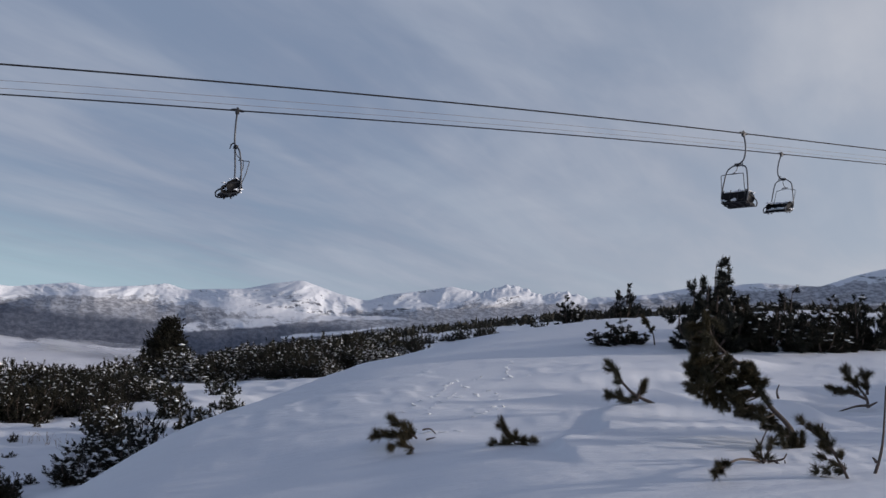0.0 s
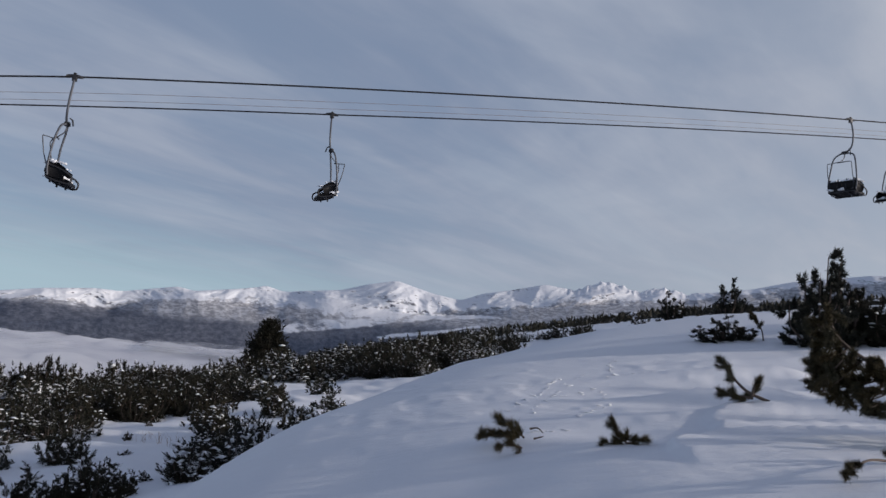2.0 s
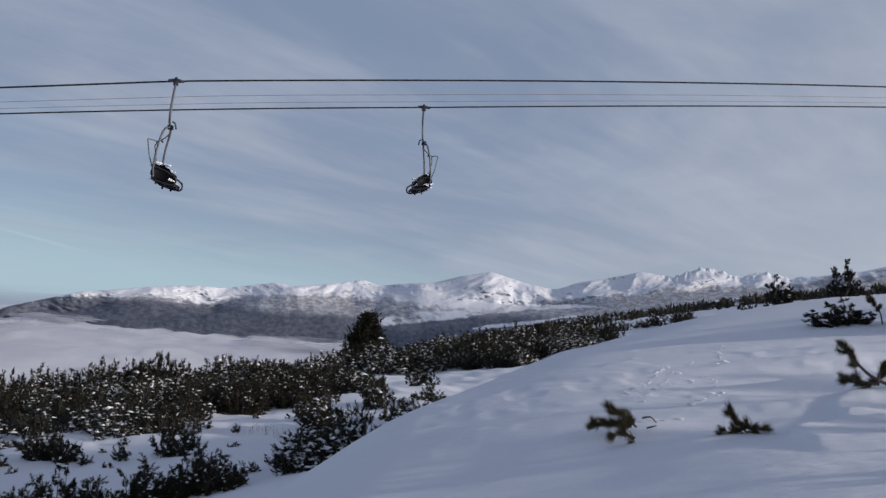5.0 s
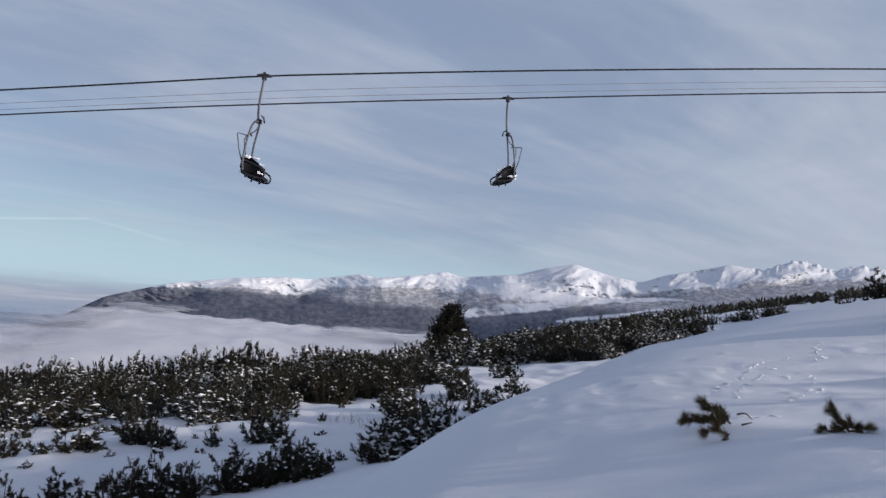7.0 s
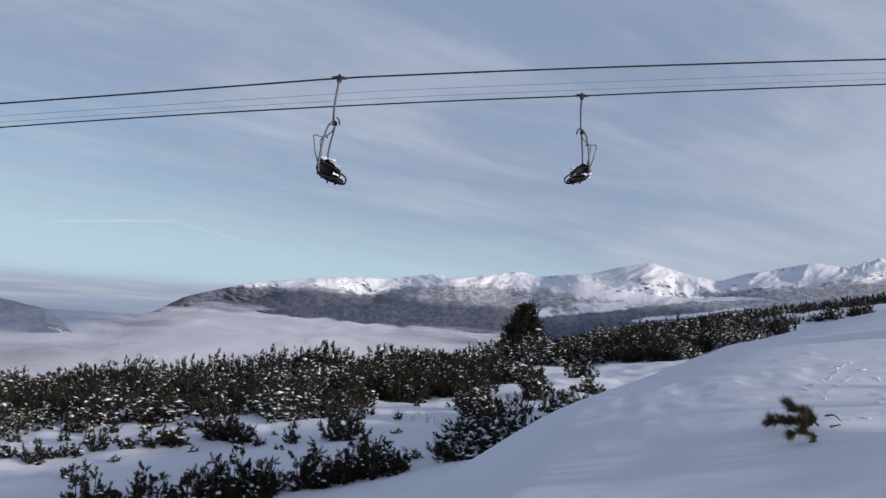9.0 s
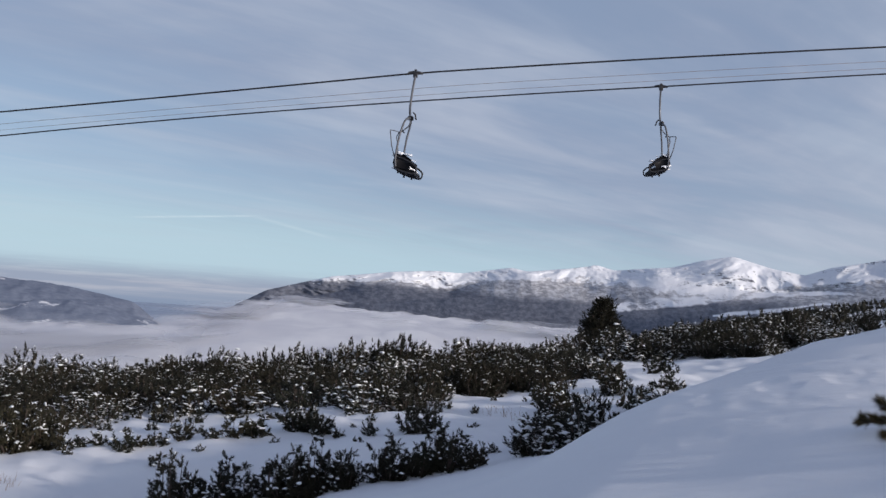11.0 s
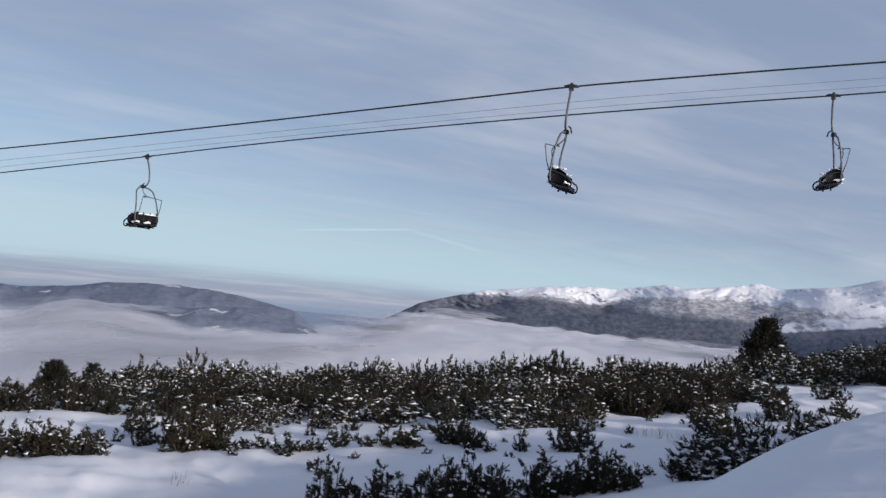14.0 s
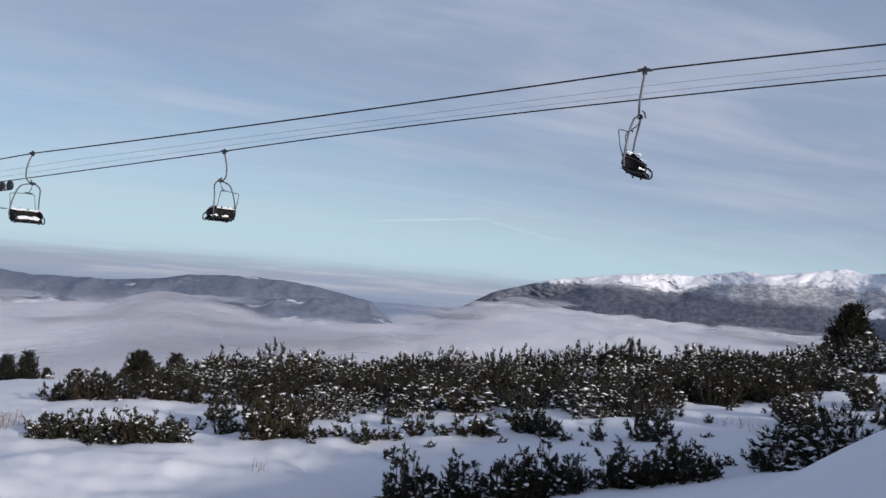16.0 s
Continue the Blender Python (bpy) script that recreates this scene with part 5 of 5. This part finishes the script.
sprig("dead_twig", "bare dead twig standing in the snow", 2.06, 4.18, [], 9, dead=([(0.0, 0.0, -0.0), (0.02, -0.01, 0.1), (0.03, -0.01, 0.21), (0.03, -0.01, 0.42)], [(0.01, 0.0, 0.07), (-0.01, 0.0, 0.09)]), thick=0.007)
sprig("dead_twig", "bare dead twig standing in the snow", 2.47, 6.44, [], 10, dead=([(0.0, 0.0, 0.21), (-0.01, 0.01, 0.26), (0.0, 0.0, 0.31)],), thick=0.008)


def leaning_pine():
    """The windswept young pine that leans over the bank."""
    rng = np.random.RandomState(12)
    x, y = 2.08, 5.09
    z = float(ground(x, y))
    thing = base("leaning_pine", "windswept young pine leaning low over the snow bank", "tree")
    thing.location = (x, y, z)
    trunk = curve([(0.02, -0.01, -0.06), (-0.04, 0.02, 0.1), (-0.16, 0.07, 0.23), (-0.26, 0.1, 0.39), (-0.38, 0.14, 0.48), (-0.46, 0.17, 0.56), (-0.5, 0.18, 0.66)], 30)
    part("trunk", Soup().tube(trunk, np.linspace(0.017, 0.006, 30), 8).mesh("trunk", M_BARK), thing)
    for right, up in [(-0.49, 0.62), (-0.53, 0.54), (-0.46, 0.53), (-0.54, 0.46), (-0.48, 0.43), (-0.42, 0.44), (-0.54, 0.38), (-0.49, 0.35), (-0.41, 0.35), (-0.51, 0.27), (-0.45, 0.26), (-0.38, 0.28), (-0.34, 0.32), (-0.29, 0.4), (-0.26, 0.34), (-0.23, 0.3), (-0.3, 0.26), (-0.37, 0.19), (-0.24, 0.19), (-0.2, 0.15), (-0.1, 0.12), (-0.02, 0.02), (-0.03, -0.04)]:
        for k in range(4):
            depth = 0.30 * -right + rng.normal(0, 0.08)
            tip = np.array([right - 0.02 + rng.normal(0, 0.024), depth, up + 0.01 + rng.normal(0, 0.026)])
            near = trunk[np.argmin(np.linalg.norm((trunk - tip) * (1, 0.3, 1) - (0.05, 0, -0.03), axis=1))]
            root = near + (tip - near) * (0.0 if k == 0 else 0.5)
            line = curve([root, (root + tip) / 2 - (0, 0, 0.012), tip], 8)
            limb = part("limb", Soup().tube(line, np.linspace(0.005, 0.003, 8), 4, cap=False).mesh("limb", M_BARK), thing)
            way = unit(unit(tip - root) * 0.6 + rng.normal(0, 0.55, 3) + (-0.15, 0, 0.25))
            p = tip + way * np.linspace(-0.05, 0.05, 9)[:, None]
            v, f = tufts(rng, p, np.repeat(way[None], 9, 0), np.full(9, 0.016), 46, 0.040, 0.0044, 0.95)
            part("needle_tuft", mesh_of("needle_tuft", v, f, M_SPRIG), limb)


leaning_pine()

# taller scrub on the crest of the bank
crest_kinds = [dwarf_pine("crest_pine", "ragged dark pine scrub on the crest of the snow bank", 80 + i, 0.42, 1.02, 11, 7, 4, 70, 0.095, 0.050, 0.0100, 0.12, 0.035, M_NEEDLE_DARK, "pines on the crest", 0.05, "shrub", 0.6, 0.45) for i in range(5)]
first.clear()
settle(crest_kinds, spots_of([
    (3.64, 12.0, 0.40, 1.62), (4.05, 12.1, 0.3, 1.15), (4.10, 12.4, 0.34, 0.85), (4.38, 11.95, 0.36, 0.80), (4.80, 12.0, 0.36, 0.94), (5.12, 11.9, 0.36, 0.72),
    (5.45, 12.4, 0.36, 0.80), (5.74, 12.2, 0.38, 0.96), (6.2, 12.5, 0.38, 0.82), (6.7, 12.8, 0.4, 0.95), (4.4, 13.2, 0.38, 0.8), (5.2, 13.4, 0.38, 0.85),
    (6.0, 13.6, 0.4, 0.85), (3.36, 16.2, 0.20, 0.88), (2.42, 16.6, 0.26, 0.74), (2.67, 12.7, 0.42, 0.46), (2.40, 12.7, 0.40, 0.36), (2.0, 17.2, 0.25, 0.45),
    (4.2, 18.2, 0.4, 0.55), (4.9, 18.6, 0.4, 0.6)], 0.36, 1.02), 9)
# the last six stand out of view, added to throw shade across the bank
settle(crest_kinds, spots_of([
    (5.6, 18.9, 0.4, 0.6), (6.3, 19.4, 0.4, 0.6), (3.7, 18.0, 0.4, 0.5), (7.0, 19.6, 0.4, 0.7), (5.6, 7.6, 0.5, 1.3), (6.4, 8.4, 0.5, 1.2),
    (6.0, 6.4, 0.5, 1.3), (7.0, 7.2, 0.5, 1.4), (5.2, 5.4, 0.45, 1.1), (6.6, 5.4, 0.5, 1.4)], 0.36, 1.02), 29)
for kind, m in first.values():
    kind.matrix_basis = m


# ---------------------------------------------------------------- dry grass and a stone at the rim
def grass_tuft(name, label, x, y, n, high, seed):
    rng = np.random.RandomState(seed)
    z = float(ground(x, y)) - 0.02
    s = Soup()
    for i in range(n):
        b = rng.normal(0, 0.10, 3) * (1, 1, 0)
        lean = rng.normal(0, 0.35, 3) * (1, 1, 0)
        h = high * rng.uniform(0.5, 1.1)
        s.tube(curve([b, b + lean * h * 0.3 + (0, 0, h * 0.6), b + lean * h + (0, 0, h)], 5), np.linspace(0.004, 0.0015, 5), 3, cap=False)
    ob = new(name, s.mesh(name, M_GRASS))
    ob.location = (x, y, z)
    return tagged(ob, label, "grass", "dry grass tufts", "stuff")


rng = np.random.RandomState(21)
GRASS = "dry reddish grass stalks sticking out of the snow"
for i in range(16):
    grass_tuft("grass_tuft", GRASS, -21.3 + rng.normal(0, 0.6), 9.3 + rng.normal(0, 0.5), 16, 0.35, 100 + i)
for x, y, n, h in ((-1.9, 3.62, 4, 0.20), (-1.75, 3.75, 4, 0.22), (-2.0, 3.7, 3, 0.16), (-8.3, 21.4, 12, 0.3), (-8.9, 21.9, 12, 0.3), (-9.5, 22.4, 10, 0.3), (-14.0, 11.2, 8, 0.2), (-13.6, 11.0, 8, 0.2)):
    grass_tuft("grass_tuft", GRASS, x, y, n, h, int(n * 7 + abs(x) * 10))


def boulder():
    rng = np.random.RandomState(3)
    bm = bmesh.new()
    bmesh.ops.create_icosphere(bm, subdivisions=3, radius=0.32)
    for w in bm.verts:
        k = 1 + 0.35 * (noise.noise(w.co * 2.2) + 0.4 * noise.noise(w.co * 6))
        w.co = Vector((w.co.x * k * 1.0, w.co.y * k * 0.8, w.co.z * k * 0.65))
    me = bpy.data.meshes.new("stone")
    bm.to_mesh(me)
    bm.free()
    me.materials.append(M_ROCK)
    x, y = -49.6, 24.6
    thing = base("boulder", "pale weathered boulder with a cap of snow", "rock")
    thing.location = (x, y, float(ground(x, y)) + 0.16)
    part("stone", me, thing)
    cap = Soup()
    snow_lumps(rng, cap, [(rng.normal(0, 0.10), rng.normal(0, 0.09), 0.17) for i in range(7)], 0.11)
    part("snow_cap", cap.mesh("snow_cap", M_SNOW, True), thing, "rounded cap of snow")


boulder()


# ---------------------------------------------------------------- broken crust along old tracks
def crust():
    rng = np.random.RandomState(31)
    s = Soup()
    for x0, y0, x1, y1, n in ((-0.20, 7.3, 0.30, 9.4, 26), (-0.05, 7.2, 0.55, 9.8, 22), (0.55, 7.6, 1.0, 11.4, 30), (0.25, 8.2, 0.65, 8.8, 10), (0.35, 6.9, 0.62, 7.6, 10), (0.0, 6.3, 0.28, 6.4, 8), (0.8, 9.2, 1.4, 9.9, 10)):
        for i in range(n):
            k = rng.uniform()
            x, y = x0 + (x1 - x0) * k + rng.normal(0, 0.02), y0 + (y1 - y0) * k + rng.normal(0, 0.03)
            size = rng.uniform(0.008, 0.022)
            v = BLOB_V * (size * 0.8, size * rng.uniform(2.0, 6.0), size * 0.30) + rng.normal(0, 0.08 * size, BLOB_V.shape)
            t = math.atan2(x0 - x1, y1 - y0) + rng.normal(0, 0.3)
            v = np.stack([v[:, 0] * np.cos(t) - v[:, 1] * np.sin(t), v[:, 0] * np.sin(t) + v[:, 1] * np.cos(t), v[:, 2]], 1)
            s.add(v + (x, y, float(ground(x, y))), BLOB_F)
    tagged(new("snow_crust", s.mesh("snow_crust", M_SNOW, True)), "broken bits of snow crust along old tracks", "snow", kind="stuff")


crust()
